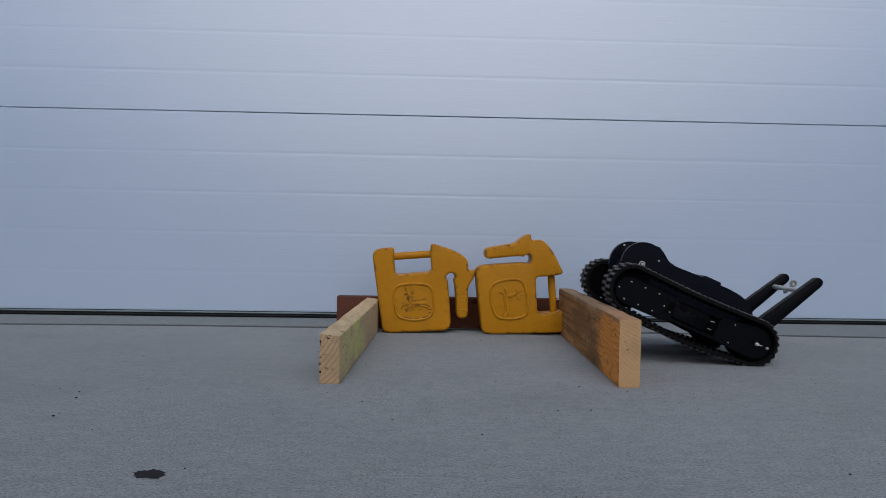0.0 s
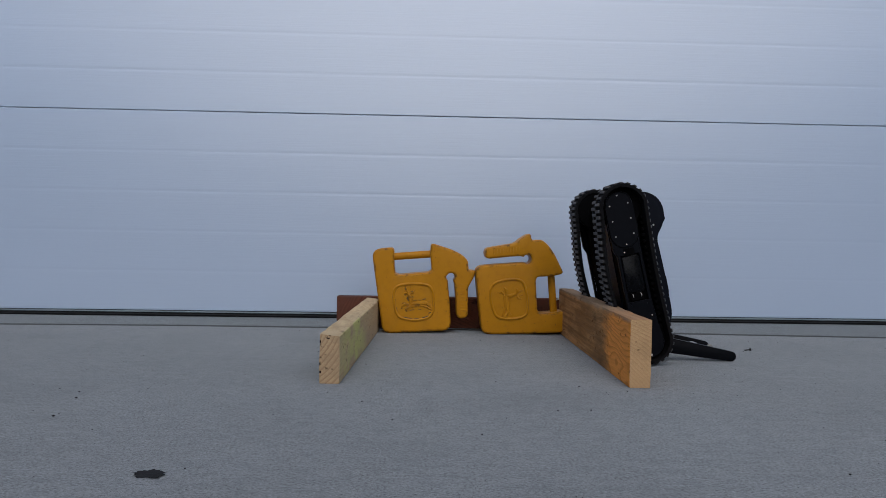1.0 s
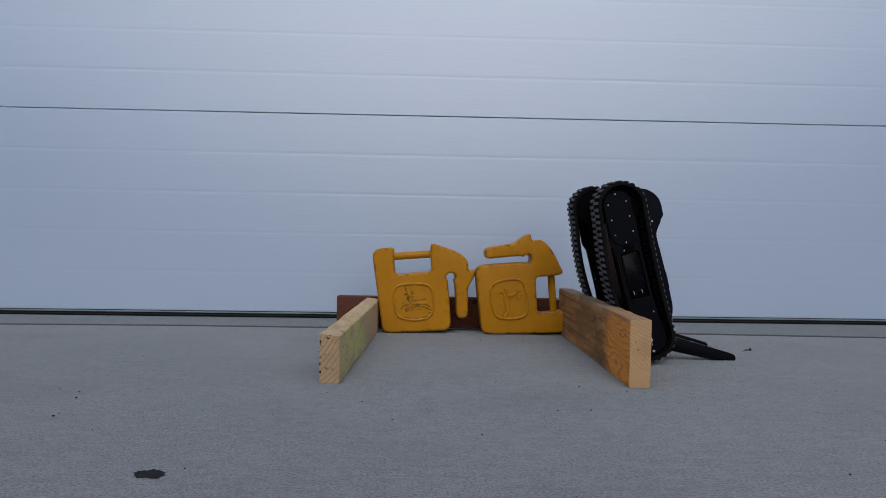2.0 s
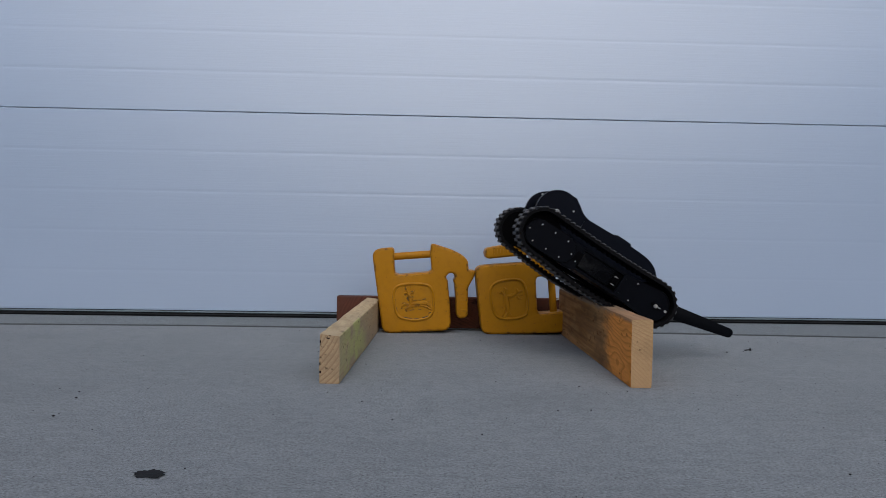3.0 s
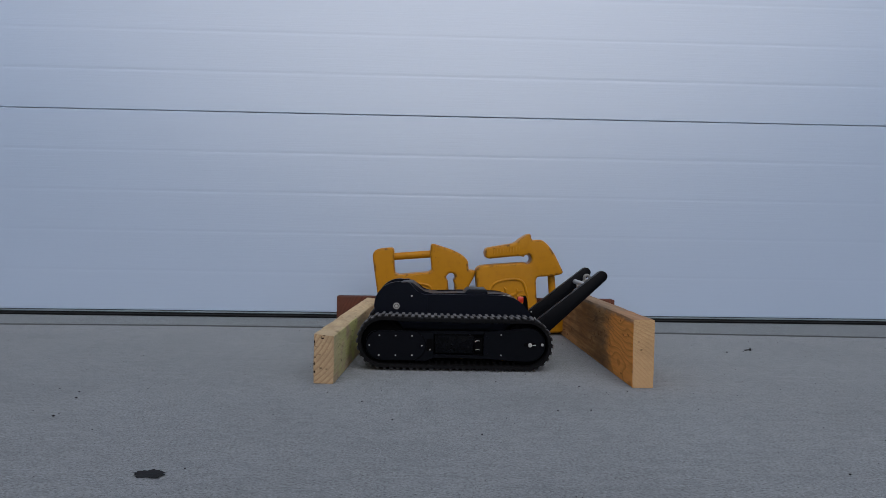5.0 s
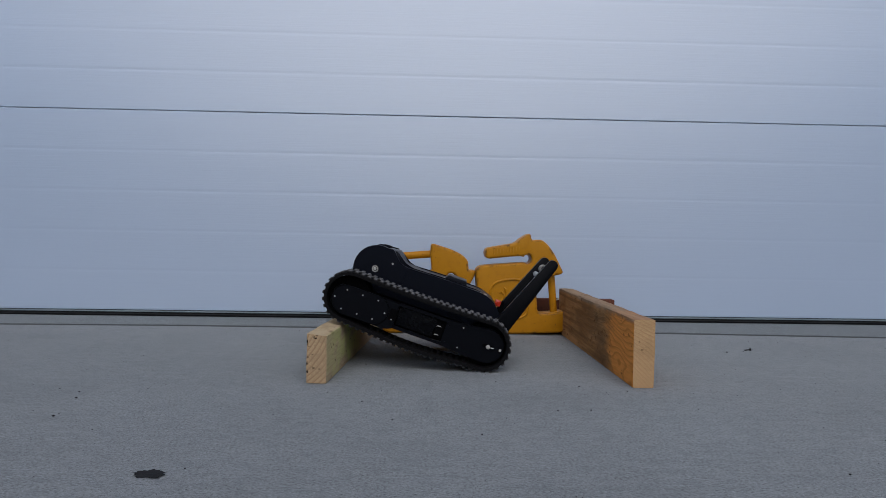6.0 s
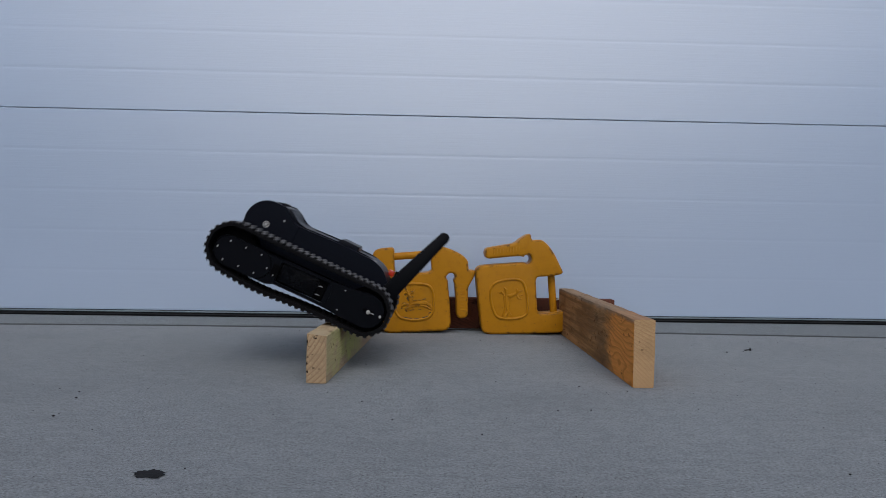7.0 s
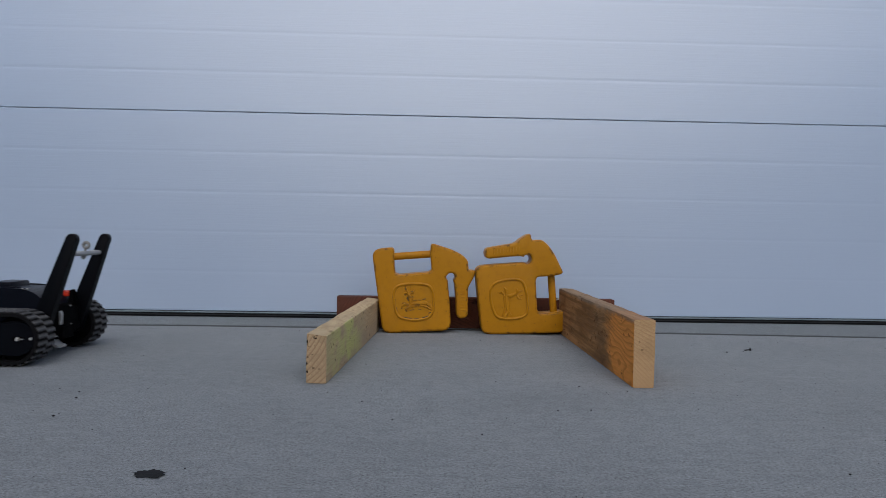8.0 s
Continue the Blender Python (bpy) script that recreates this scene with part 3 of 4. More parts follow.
def make_weights():
    t = 0.066
    emblem = rounded([(0.0235, 0.1265), (0.0780, 0.1335), (0.1285, 0.1240), (0.1335, 0.0780), (0.1245, 0.0345), (0.0770, 0.0265), (0.0275, 0.0385), (0.0195, 0.0850)],
                     [0.020, 0.05, 0.020, 0.05, 0.020, 0.05, 0.020, 0.05], 4)
    emblem = [(0.0765 + (x - 0.0765) * 0.94, 0.0800 + (z - 0.0800) * 0.94) for x, z in emblem]
    # plain raised strokes in the badge
    bars = [[(0.0655, 0.0745), (0.0890, 0.0750), (0.1116, 0.0760)], [(0.0630, 0.1005), (0.0685, 0.0859), (0.0670, 0.0740)],
            [(0.0645, 0.1005), (0.0564, 0.1054), (0.0515, 0.1030)], [(0.0571, 0.1224), (0.0595, 0.1088), (0.0650, 0.1015)],
            [(0.0797, 0.1129), (0.0763, 0.1045), (0.0670, 0.1015)], [(0.0684, 0.1184), (0.0705, 0.1060)],
            [(0.1080, 0.0760), (0.1187, 0.0666), (0.1285, 0.0580)], [(0.0968, 0.0690), (0.1116, 0.0640), (0.1235, 0.0560)],
            [(0.0680, 0.0680), (0.0988, 0.0690)], [(0.0660, 0.0735), (0.0500, 0.0747), (0.0438, 0.0689)],
            [(0.0680, 0.0700), (0.0544, 0.0620), (0.0592, 0.0562)], [(0.1110, 0.0780), (0.1184, 0.0827)]]
    thick = (0.0068, 0.0062, 0.0046, 0.0026, 0.0026, 0.0024, 0.0050, 0.0036, 0.0058, 0.0034, 0.0034, 0.0024)
    first = thing("suitcase_weight", "yellow painted cast-iron tractor weight, tilted against its neighbour", "tractor weight", "pair of tractor weights")
    part("casting", weight_bm(t), M_YELLOW, first, angle=50).data.materials.append(M_YELLOW_WORN)
    bm = rod_bm((0.020, 0, 0.2005), (0.134, 0, 0.2035), 0.0098, 20)
    part("grip", bm, M_YELLOW, first, "round grip bar")
    for y in (-t / 2, t / 2):
        part("cast_mark", tube_bm([(0.0060, y, 0.0600), (0.0060, y, 0.0680)], 0.0022, k=6, flat=0.7), M_YELLOW_WORN, first)
    for y in (-t / 2, t / 2):
        bm = tube_bm([(x, y, z) for x, z in emblem], 0.0036, True, 8, 1.1)
        part("badge_rim", bm, M_YELLOW, first, "raised badge outline")
        for b, w in zip(bars, thick):
            bm = tube_bm([(x if y < 0 else 0.153 - x, y, z) for x, z in b], w, k=8, flat=min(1.2, 0.0042 / w))
            part("badge_stroke", bm, M_YELLOW, first)
        bm = bmesh.new()
        for i in range(9):
            z = 0.052 + i * 0.0085
            w = 0.0055 if i % 3 else 0.0075
            tube_bm([(0.2055 - w, y, z), (0.2055 + w, y, z + 0.0006)], 0.0027, k=6, flat=0.9, bm=bm)
        part("raised_marks", bm, M_YELLOW, first, "illegible raised casting marks")
    second = copy_thing(first, Matrix.Identity(4))
    # the relief of the first one is worn, with grime left in its badge
    for ob in first.children:
        if ob.name.startswith("badge_stroke"):
            ob.data = ob.data.copy()
            ob.data.materials[0] = M_YELLOW_WORN
    bm = bmesh.new()
    for b, w in (([(0.0755, 0.0841), (0.0850, 0.0841)], 0.0013), ([(0.0885, 0.0840), (0.0960, 0.0837)], 0.0013), ([(0.0995, 0.0855), (0.1081, 0.0866)], 0.0014),
                 ([(0.0517, 0.1006), (0.0561, 0.0984)], 0.0016), ([(0.0545, 0.1175), (0.0572, 0.1103)], 0.0013), ([(0.0461, 0.0778), (0.0556, 0.0782)], 0.0014),
                 ([(0.0385, 0.0425), (0.0524, 0.0385), (0.0698, 0.0353)], 0.0015), ([(0.0748, 0.0350), (0.0923, 0.0346)], 0.0017),
                 ([(0.0953, 0.0356), (0.1125, 0.0384), (0.1243, 0.0453)], 0.0022), ([(0.0520, 0.0600), (0.0572, 0.0550)], 0.0015), ([(0.1176, 0.0607), (0.1258, 0.0530)], 0.0014),
                 ([(0.0590, 0.0952), (0.0620, 0.0836)], 0.0012), ([(0.0292, 0.0676), (0.0311, 0.0550)], 0.0014), ([(0.0270, 0.0800), (0.0275, 0.0900)], 0.0010), ([(0.0420, 0.0655), (0.0455, 0.0625)], 0.0014),
                 ([(0.0575, 0.0905), (0.0610, 0.0870)], 0.0015), ([(0.0740, 0.0955), (0.0752, 0.0900)], 0.0013), ([(0.0640, 0.0575), (0.0760, 0.0595)], 0.0012), ([(0.0860, 0.0605), (0.0950, 0.0590)], 0.0013),
                 ([(0.0505, 0.1235), (0.0540, 0.1262)], 0.0010), ([(0.1130, 0.0480), (0.1215, 0.0505)], 0.0014), ([(0.0700, 0.1085), (0.0750, 0.1062)], 0.0013)):
        stroke(b, -t / 2, w * 1.45, bm)
    part("grime", bm, M_GRIME, first, "black grime in the badge")
    tagged(second, "yellow painted cast-iron tractor weight standing on its side")
    first.matrix_basis = pose(-0.0785, 1.938 + t / 2, -0.0004, 0, -3.46, 0)
    turn = Matrix(((0, 0, 1, 0), (0, -1, 0, 0), (1, 0, 0, 0), (0, 0, 0, 1)))
    second.matrix_basis = pose(0.1735, 1.934 + t / 2, 0.0097, 0, -6.5, 0) @ turn


# ---- small things on the concrete ----
def make_litter():
    rnd = random.Random(11)
    spots = ((-0.032, 1.041), (0.09, 0.968), (0.217, 1.102), (0.269, 1.107), (-0.145, 1.217), (0.496, 0.813), (0.579, 1.015), (-0.625, 1.737), (0.724, 1.681),
             (0.926, 1.845), (0.161, 1.825), (0.051, 1.47), (-0.529, 1.161), (0.289, 1.28), (-0.205, 1.065), (-0.509, 1.048), (-0.255, 0.822), (-0.084, 1.154))
    for x, y in spots:
        bm = bmesh.new()
        bmesh.ops.create_icosphere(bm, subdivisions=1, radius=1.0)
        s = rnd.uniform(0.0010, 0.0020)
        for v in bm.verts:
            v.co = Vector((v.co.x * s * 1.3, v.co.y * s, v.co.z * s * 0.8)) * rnd.uniform(0.75, 1.2)
        ob = tagged(new("pebble", finish(bm, "pebble", M_PEBBLE)), "tiny dark pebble on the concrete", "pebble", "pebbles on the apron")
        ob.matrix_basis = pose(x, y, s * 0.4, 0, 0, rnd.uniform(0, 180))
    # loose grit, too small and too many to count
    bm = bmesh.new()
    for i in range(420):
        y = 0.62 + 1.36 * rnd.random() ** 0.8
        x = rnd.uniform(-0.75, 0.75) * (0.15 + y)
        s = rnd.uniform(0.00035, 0.0010) * (0.8 if y < 1.2 else 1.0)
        m = pose(x, y, s * 0.5, 0, 0, rnd.uniform(0, 90)) @ Matrix.Diagonal((s * rnd.uniform(1, 2), s, s * 0.8, 1))
        bmesh.ops.create_icosphere(bm, subdivisions=1, radius=1.0, matrix=m)
    tagged(new("grit", finish(bm, "grit", M_PEBBLE, False)), "fine dark grit strewn over the concrete", "grit", kind="stuff")
    # flat oil spot with a ragged rim
    bm = bmesh.new()
    rim = []
    for i in range(40):
        a = 2 * math.pi * i / 40
        k = 1 + 0.42 * noise.noise(Vector((math.cos(a) * 1.9, math.sin(a) * 1.9, 4.0))) + rnd.uniform(-0.20, 0.14)
        rim.append(bm.verts.new((0.0172 * k * math.cos(a), 0.0150 * k * math.sin(a), 0.0008)))
    bm.faces.new(rim)
    ob = tagged(new("oil_stain", finish(bm, "oil_stain", M_STAIN, False)), "black ragged oil spot on the concrete", "stain")
    ob.matrix_basis = pose(-0.2874, 0.8028, 0.0003)
    screw = thing("screw", "small dark screw lying on the concrete", "screw")
    part("shank", rod_bm((-0.0075, 0, 0), (0.0045, 0, 0), 0.0015, 8), M_SCREW, screw)
    part("head", rod_bm((0.0045, 0, 0), (0.0075, 0, 0), 0.0034, 10), M_SCREW, screw)
    screw.matrix_basis = pose(0.7826, 1.7015, 0.0033, 0, -9, -6)


# ---- the tracked robot: it faces -x, stands on z = 0, and its middle is y = 0 ----
WHEEL_R, FRONT_X, REAR_X, WHEEL_Z = 0.0423, -0.134, 0.144, 0.0525
BELT_R = 0.0461
LINKS = 66
PIVOT = (0.155, 0.055)


def belt_loop(sag, pressed=0.0):
    """Points (x, z) along the middle of the belt: top run to the rear, round the rear wheel, lower run, front wheel.
    Where a board presses the lower run in, its front half hangs out."""
    pts = []
    for i in range(41):
        q = i / 40
        pts.append((FRONT_X + (REAR_X - FRONT_X) * q, WHEEL_Z + BELT_R - (0.0008 + 0.3 * sag) * math.sin(math.pi * q)))
    for i in range(1, 40):
        a = math.pi / 2 - math.pi * i / 40
        pts.append((REAR_X + BELT_R * math.cos(a), WHEEL_Z + BELT_R * math.sin(a)))
    for i in range(41):
        q = i / 40
        bend = pressed * (0.45 * math.sin(math.pi * q / 0.5) if q < 0.5 else -math.sin(math.pi * (q - 0.5) / 0.5))
        pts.append((REAR_X + (FRONT_X - REAR_X) * q, WHEEL_Z - BELT_R - sag * math.sin(math.pi * q) ** 1.3 + bend))
    for i in range(1, 40):
        a = -math.pi / 2 - math.pi * i / 40
        pts.append((FRONT_X + BELT_R * math.cos(a), WHEEL_Z + BELT_R * math.sin(a)))
    p = np.array(pts + pts[:1])
    s = np.concatenate([[0], np.cumsum(np.hypot(*np.diff(p, axis=0).T))])
    return p, s


def link_pose(loop, u, y):
    p, s = loop
    d = (u % 1.0) * s[-1]
    x, z = np.interp(d, s, p[:, 0]), np.interp(d, s, p[:, 1])
    e = 0.003
    d0, d1 = (d - e) % s[-1], (d + e) % s[-1]
    tx = np.interp(d1, s, p[:, 0]) - np.interp(d0, s, p[:, 0])
    tz = np.interp(d1, s, p[:, 1]) - np.interp(d0, s, p[:, 1])
    return pose(float(x), y, float(z), 0, math.degrees(-math.atan2(tz, tx)), 0)


def link_bm():
    """One rubber link: a strip, two staggered lugs outside and a drive tooth inside."""
    bm = box_bm(-0.0067, 0.0067, -0.034, 0.034, -0.0036, 0.0020)

    def lug(x, y0, y1):
        rings = []
        for w, e, z in ((0.0038, 0.0, 0.0018), (0.0033, 0.0003, 0.0050), (0.0024, 0.0014, 0.0062)):
            rings.append([bm.verts.new(p) for p in ((x - w, y0 + e, z), (x + w, y0 + e, z), (x + w, y1 - e, z), (x - w, y1 - e, z))])
        bm.faces.new(rings[-1])
        for lo, hi in zip(rings, rings[1:]):
            for i in range(4):
                bm.faces.new((lo[i], lo[(i + 1) % 4], hi[(i + 1) % 4], hi[i]))

    lug(-0.0030, -0.0325, 0.0006)
    lug(0.0030, -0.0004, 0.0325)
    box_bm(-0.0026, 0.0026, -0.008, 0.008, -0.0085, -0.0030, bm=bm)
    return bm


def screw_head(parent, x, y, z, r, out=0.0012, name="screw_head"):
    s = -1 if y < 0 else 1
    return part(name, prism_bm(disc(x, z, r, 10), y, y + s * out), M_STEEL, parent)


def make_pod(robot, side, link_mesh):
    """One track unit: side frame, round-ended cover, battery bay, wheels and the belt's links."""
    s = -1 if side < 0 else 1

    def yy(a, b):
        return (min(s * a, s * b), max(s * a, s * b))

    # outer frame with an open bay in the middle
    bm = bmesh.new()
    front = rounded([(-0.168, 0.0170), (-0.168, 0.0735), (-0.036, 0.0735), (-0.036, 0.0225), (-0.050, 0.0165)], [0.03, 0.03, 0.0, 0.0, 0.010], 5)
    prism_bm(front, *yy(0.137, 0.1455), bevel=0.001, seg=1, bm=bm)
    prism_bm([(-0.036, 0.0690), (-0.036, 0.0745), (0.062, 0.0760), (0.062, 0.0705)], *yy(0.137, 0.1450), bm=bm)
    prism_bm([(-0.036, 0.0230), (-0.036, 0.0290), (0.062, 0.0290), (0.062, 0.0235)], *yy(0.137, 0.1450), bm=bm)
    rear = [(0.062, 0.0235), (0.062, 0.0765), (0.112, 0.0800)]
    rear += [(0.149 + 0.0335 * math.cos(a), 0.0525 + 0.0335 * math.sin(a)) for a in (math.radians(100 - 20 * i) for i in range(11))]
    rear += [(0.112, 0.0205)]
    prism_bm(rear, *yy(0.137, 0.1455), bevel=0.001, seg=1, bm=bm)
    pod = part("track_frame", bm, M_PLATE, robot, "matt black side frame of a track")
    # inner body that carries the frame
    bm = prism_bm(rounded([(-0.150, 0.028), (-0.150, 0.072), (0.150, 0.074), (0.165, 0.060), (0.165, 0.045), (0.150, 0.030)], 0.008, 2), *yy(0.094, 0.1375))
    part("track_core", bm, M_PIT, pod)
    part("cover_plate", prism_bm(capsule(-0.1385, 0.0455, 0.0285, -0.0805, 0.0458, 0.0285), *yy(0.1440, 0.1475), bevel=0.0008, seg=1), M_PLATE, pod)
    # near-black ring on the face, coloured as the shade of a groove
    part("cover_groove", prism_bm(capsule(-0.1385, 0.0455, 0.0298, -0.0805, 0.0458, 0.0298), *yy(0.1440, 0.1459)), M_PIT, pod)
    for x, z in ((-0.1610, 0.0450), (-0.1419, 0.0645), (-0.1102, 0.0648), (-0.0783, 0.0650), (-0.0588, 0.0462), (-0.1418, 0.0260), (-0.1097, 0.0265), (-0.0778, 0.0271)):
        screw_head(pod, x, s * 0.1472, z, 0.0014)
    for x, z in ((-0.0429, 0.0386), (0.0949, 0.0708), (0.0958, 0.0308), (0.0630, 0.0660)):
        screw_head(pod, x, s * 0.1453, z, 0.0014)
    # battery in the bay, with a bright wire latch
    bm = prism_bm(rounded([(-0.0345, 0.0305), (-0.0345, 0.0665), (-0.0290, 0.0690), (0.0405, 0.0690), (0.0430, 0.0665), (0.0430, 0.0305)], [0.004, 0.006, 0.004, 0.004, 0.006, 0.004], 3), *yy(0.1370, 0.1408), bevel=0.0022, seg=3)
    battery = part("battery", bm, M_BATTERY, pod, "dark battery in its bay")
    part("battery_lip", box_bm(-0.0290, 0.0375, *yy(0.1404, 0.1414), 0.0655, 0.0672, 0.0004, 1), M_PLATE, battery)
    # flat dark patch: the notch's shade put into colour, no recess cut
    part("bay_notch", prism_bm(rounded([(-0.0500, 0.0360), (-0.0500, 0.0600), (-0.0350, 0.0600), (-0.0350, 0.0360)], 0.003, 3), *yy(0.1445, 0.1458)), M_PIT, pod)
    part("bay_end", prism_bm(rounded([(0.0610, 0.0300), (0.0610, 0.0680), (0.0690, 0.0660), (0.0720, 0.0600), (0.0720, 0.0390), (0.0690, 0.0320)], [0.0, 0.0, 0.004, 0.006, 0.006, 0.004], 3), *yy(0.1450, 0.1472), bevel=0.0006, seg=1), M_PLATE, pod)
    part("latch", box_bm(0.0440, 0.0600, *yy(0.1370, 0.1430), 0.0350, 0.0620, 0.001, 1), M_PIT, pod)
    bm = bmesh.new()
    tube_bm([(0.0445, s * 0.1440, 0.0560), (0.0475, s * 0.1440, 0.0578), (0.0535, s * 0.1440, 0.0578)], 0.0009, bm=bm)
    tube_bm([(0.0445, s * 0.1440, 0.0395), (0.0475, s * 0.1440, 0.0405), (0.0535, s * 0.1440, 0.0405)], 0.0009, bm=bm)
    part("latch_wire", bm, M_STEEL, pod, "bright wire latch")
    # tensioner at the rear axle
    # raised dark strip whose colour stands for the shade in a slot
    part("axle_slot", prism_bm(capsule(0.1435, 0.0525, 0.0035, 0.1600, 0.0530, 0.0035), *yy(0.1450, 0.1462)), M_PIT, pod)
    part("axle_nut", prism_bm(disc(0.1518, 0.0519, 0.0042, 6), *yy(0.1455, 0.1500), bevel=0.0006, seg=1), M_STEEL, pod, "zinc axle nut")
    part("axle_bolt", rod_bm((0.1518, s * 0.1490, 0.0519), (0.1518, s * 0.1530, 0.0519), 0.0024), M_STEEL, pod)
    part("tension_screw", rod_bm((0.1570, s * 0.1485, 0.0522), (0.1630, s * 0.1485, 0.0527), 0.0008, 8), M_ALU, pod)
    part("tension_nut", prism_bm(disc(0.1757, 0.0533, 0.0028, 6), *yy(0.1450, 0.1480)), M_STEEL, pod)
    # wheels inside the belt
    for x, teeth in ((FRONT_X, 12), (REAR_X, 0)):
        bm = prism_bm(disc(x, WHEEL_Z, WHEEL_R - 0.0005, 36), *yy(0.090, 0.112), bevel=0.001, seg=1)
        prism_bm(disc(x, WHEEL_Z, WHEEL_R - 0.0005, 36), *yy(0.128, 0.1365), bevel=0.001, seg=1, bm=bm)
        prism_bm(disc(x, WHEEL_Z, 0.020, 20), *yy(0.112, 0.128), bm=bm)
        part("track_wheel", bm, M_PIT, pod)
    links = []
    for i in range(LINKS):
        ob = new("track_link", link_mesh)
        ob.parent = pod
        links.append((ob, i / LINKS, s * 0.122))
    return pod, links


def make_robot():
    robot = thing("tracked_robot", "low black tracked robot with two rear lift arms", "robot")
    hw = 0.0590
    # hull between the tracks
    hull = rounded([(-0.138, 0.034), (-0.144, 0.070), (-0.144, 0.112), (-0.118, 0.1330), (-0.050, 0.1375), (0.0277, 0.1405), (0.112, 0.1400), (0.137, 0.1320), (0.154, 0.1165),
                    (0.170, 0.0930), (0.171, 0.050), (0.150, 0.034)], [0.01, 0.01, 0.02, 0.01, 0.02, 0.03, 0.02, 0.015, 0.015, 0.010, 0.01, 0.01], 6)
    part("hull", prism_bm(hull, -hw, hw, bevel=0.0085, seg=4), M_BODY, robot, smooth=False)
    # round cheek plates of the head, either side of the sensor bay
    for y0, y1 in ((-0.0602, -0.0480), (0.0480, 0.0602)):
        cheek = [(-0.1105 + 0.0490 * math.cos(a), 0.1150 + 0.0480 * math.sin(a)) for a in (math.radians(200 - 10 * i) for i in range(13))]
        cheek += [(-0.0910, 0.1632), (-0.0865, 0.1600), (-0.0720, 0.1450), (-0.0680, 0.1415), (-0.0600, 0.1390), (-0.0500, 0.1375), (-0.0500, 0.0950), (-0.1480, 0.0800), (-0.1560, 0.0900)]
        cheek_ob = part("cheek", prism_bm(cheek, y0, y1, bevel=0.0012, seg=2), M_BODY, robot, smooth=False)
        s = -1 if y0 < 0 else 1
        part("washer", prism_bm(disc(-0.1136, 0.1135, 0.0066, 24), s * 0.0598, s * 0.0612), M_STEEL, cheek_ob, "bright steel washer")
        part("bolt_socket", prism_bm(disc(-0.1136, 0.1135, 0.0047, 20), s * 0.0610, s * 0.0622), M_PIT, cheek_ob)
        part("bolt_head", prism_bm(disc(-0.1136, 0.1135, 0.0033, 12), s * 0.0620, s * 0.0640, bevel=0.0005, seg=1), M_STEEL, cheek_ob)
        part("screw_head", prism_bm(disc(-0.0826, 0.1350, 0.0020, 10), s * 0.0598, s * 0.0612), M_STEEL, cheek_ob)
    # hood behind the bay that ramps down to the deck
    hood = [(-0.1180, 0.1300), (-0.1140, 0.1540), (-0.1020, 0.1605), (-0.0820, 0.1615), (-0.0770, 0.1580), (-0.0620, 0.1435), (-0.0560, 0.1405), (-0.0300, 0.1390), (-0.0300, 0.1300)]
    part("hood", prism_bm(hood, -0.0475, 0.0475, bevel=0.003, seg=2), M_BODY, robot, angle=30)
    part("sensor", prism_bm(disc(-0.1230, 0.1240, 0.0260, 24), -0.030, 0.030, bevel=0.003, seg=2), M_PIT, robot, "dark sensor drum between the cheeks")
    for y in (-0.044, 0.044):
        part("sensor_screw", rod_bm((-0.143, y, 0.143), (-0.140, y, 0.146), 0.0018, 8), M_STEEL, robot)
    # raised lid on the deck
    lid = [(0.0250, 0.1380), (0.0320, 0.1470), (0.0360, 0.1498), (0.0725, 0.1498), (0.0745, 0.1470), (0.0770, 0.1380)]
    part("deck_lid", prism_bm(lid, -0.034, 0.040, bevel=0.0012, seg=2), M_BODY, robot)
    # folded rims along the sunken deck
    for y0, y1 in ((-0.0480, -0.0455), (0.0455, 0.0480)):
        rim = [(-0.060, 0.1360), (-0.060, 0.1392), (0.020, 0.1425), (0.095, 0.1425), (0.112, 0.1408), (0.112, 0.1370)]
        part("deck_rim", prism_bm(rim, y0, y1, bevel=0.0006, seg=1), M_BODY, robot)
    for x in (0.098, 0.108, 0.118):
        part("deck_clip", box_bm(x - 0.003, x + 0.003, -0.053, -0.0505, 0.1378, 0.1402, 0.0006, 1), M_STEEL, robot)
    # small illegible print on the deck
    bm = bmesh.new()
    for x, w in ((0.092, 0.003), (0.098, 0.002), (0.103, 0.0025), (0.109, 0.002)):
        box_bm(x - w, x + w, -0.045, -0.0435, 0.1390, 0.1404, bm=bm)
    part("deck_print", bm, M_MARK, robot, "small pale illegible print", smooth=False)
    # tail light in its black bracket
    part("tail_light", box_bm(0.1480, 0.1610, 0.035, 0.047, 0.1175, 0.1305, 0.0015, 2), M_RED, robot, "red tail light lens")
    part("tail_bracket", prism_bm(rounded([(0.1580, 0.1050), (0.1622, 0.1200), (0.1618, 0.1320), (0.1660, 0.1325), (0.1690, 0.1240), (0.1720, 0.0980)], 0.002, 2), 0.033, 0.052, bevel=0.0008, seg=1), M_PIT, robot)
    # added black sheet that covers the hull's rear to darken it
    part("tail_panel", prism_bm(rounded([(0.1600, 0.0450), (0.1600, 0.1060), (0.1660, 0.1060), (0.1745, 0.0920), (0.1750, 0.0450)], 0.002, 2), -0.052, 0.052, bevel=0.001, seg=1), M_PIT, robot, "matt black sheet added to darken the hull's rear")
    part("tail_fitting", prism_bm(rounded([(0.1740, 0.0660), (0.1740, 0.0920), (0.1765, 0.0955), (0.1795, 0.0880), (0.1795, 0.0660)], 0.002, 2), -0.036, -0.027, bevel=0.0008, seg=1), M_ALU, robot, "small bare metal fitting")
    for y, z in ((0.012, 0.1010), (0.016, 0.0620)):
        part("tail_screw", rod_bm((0.1740, y, z), (0.1765, y, z), 0.0016, 8), M_STEEL, robot)
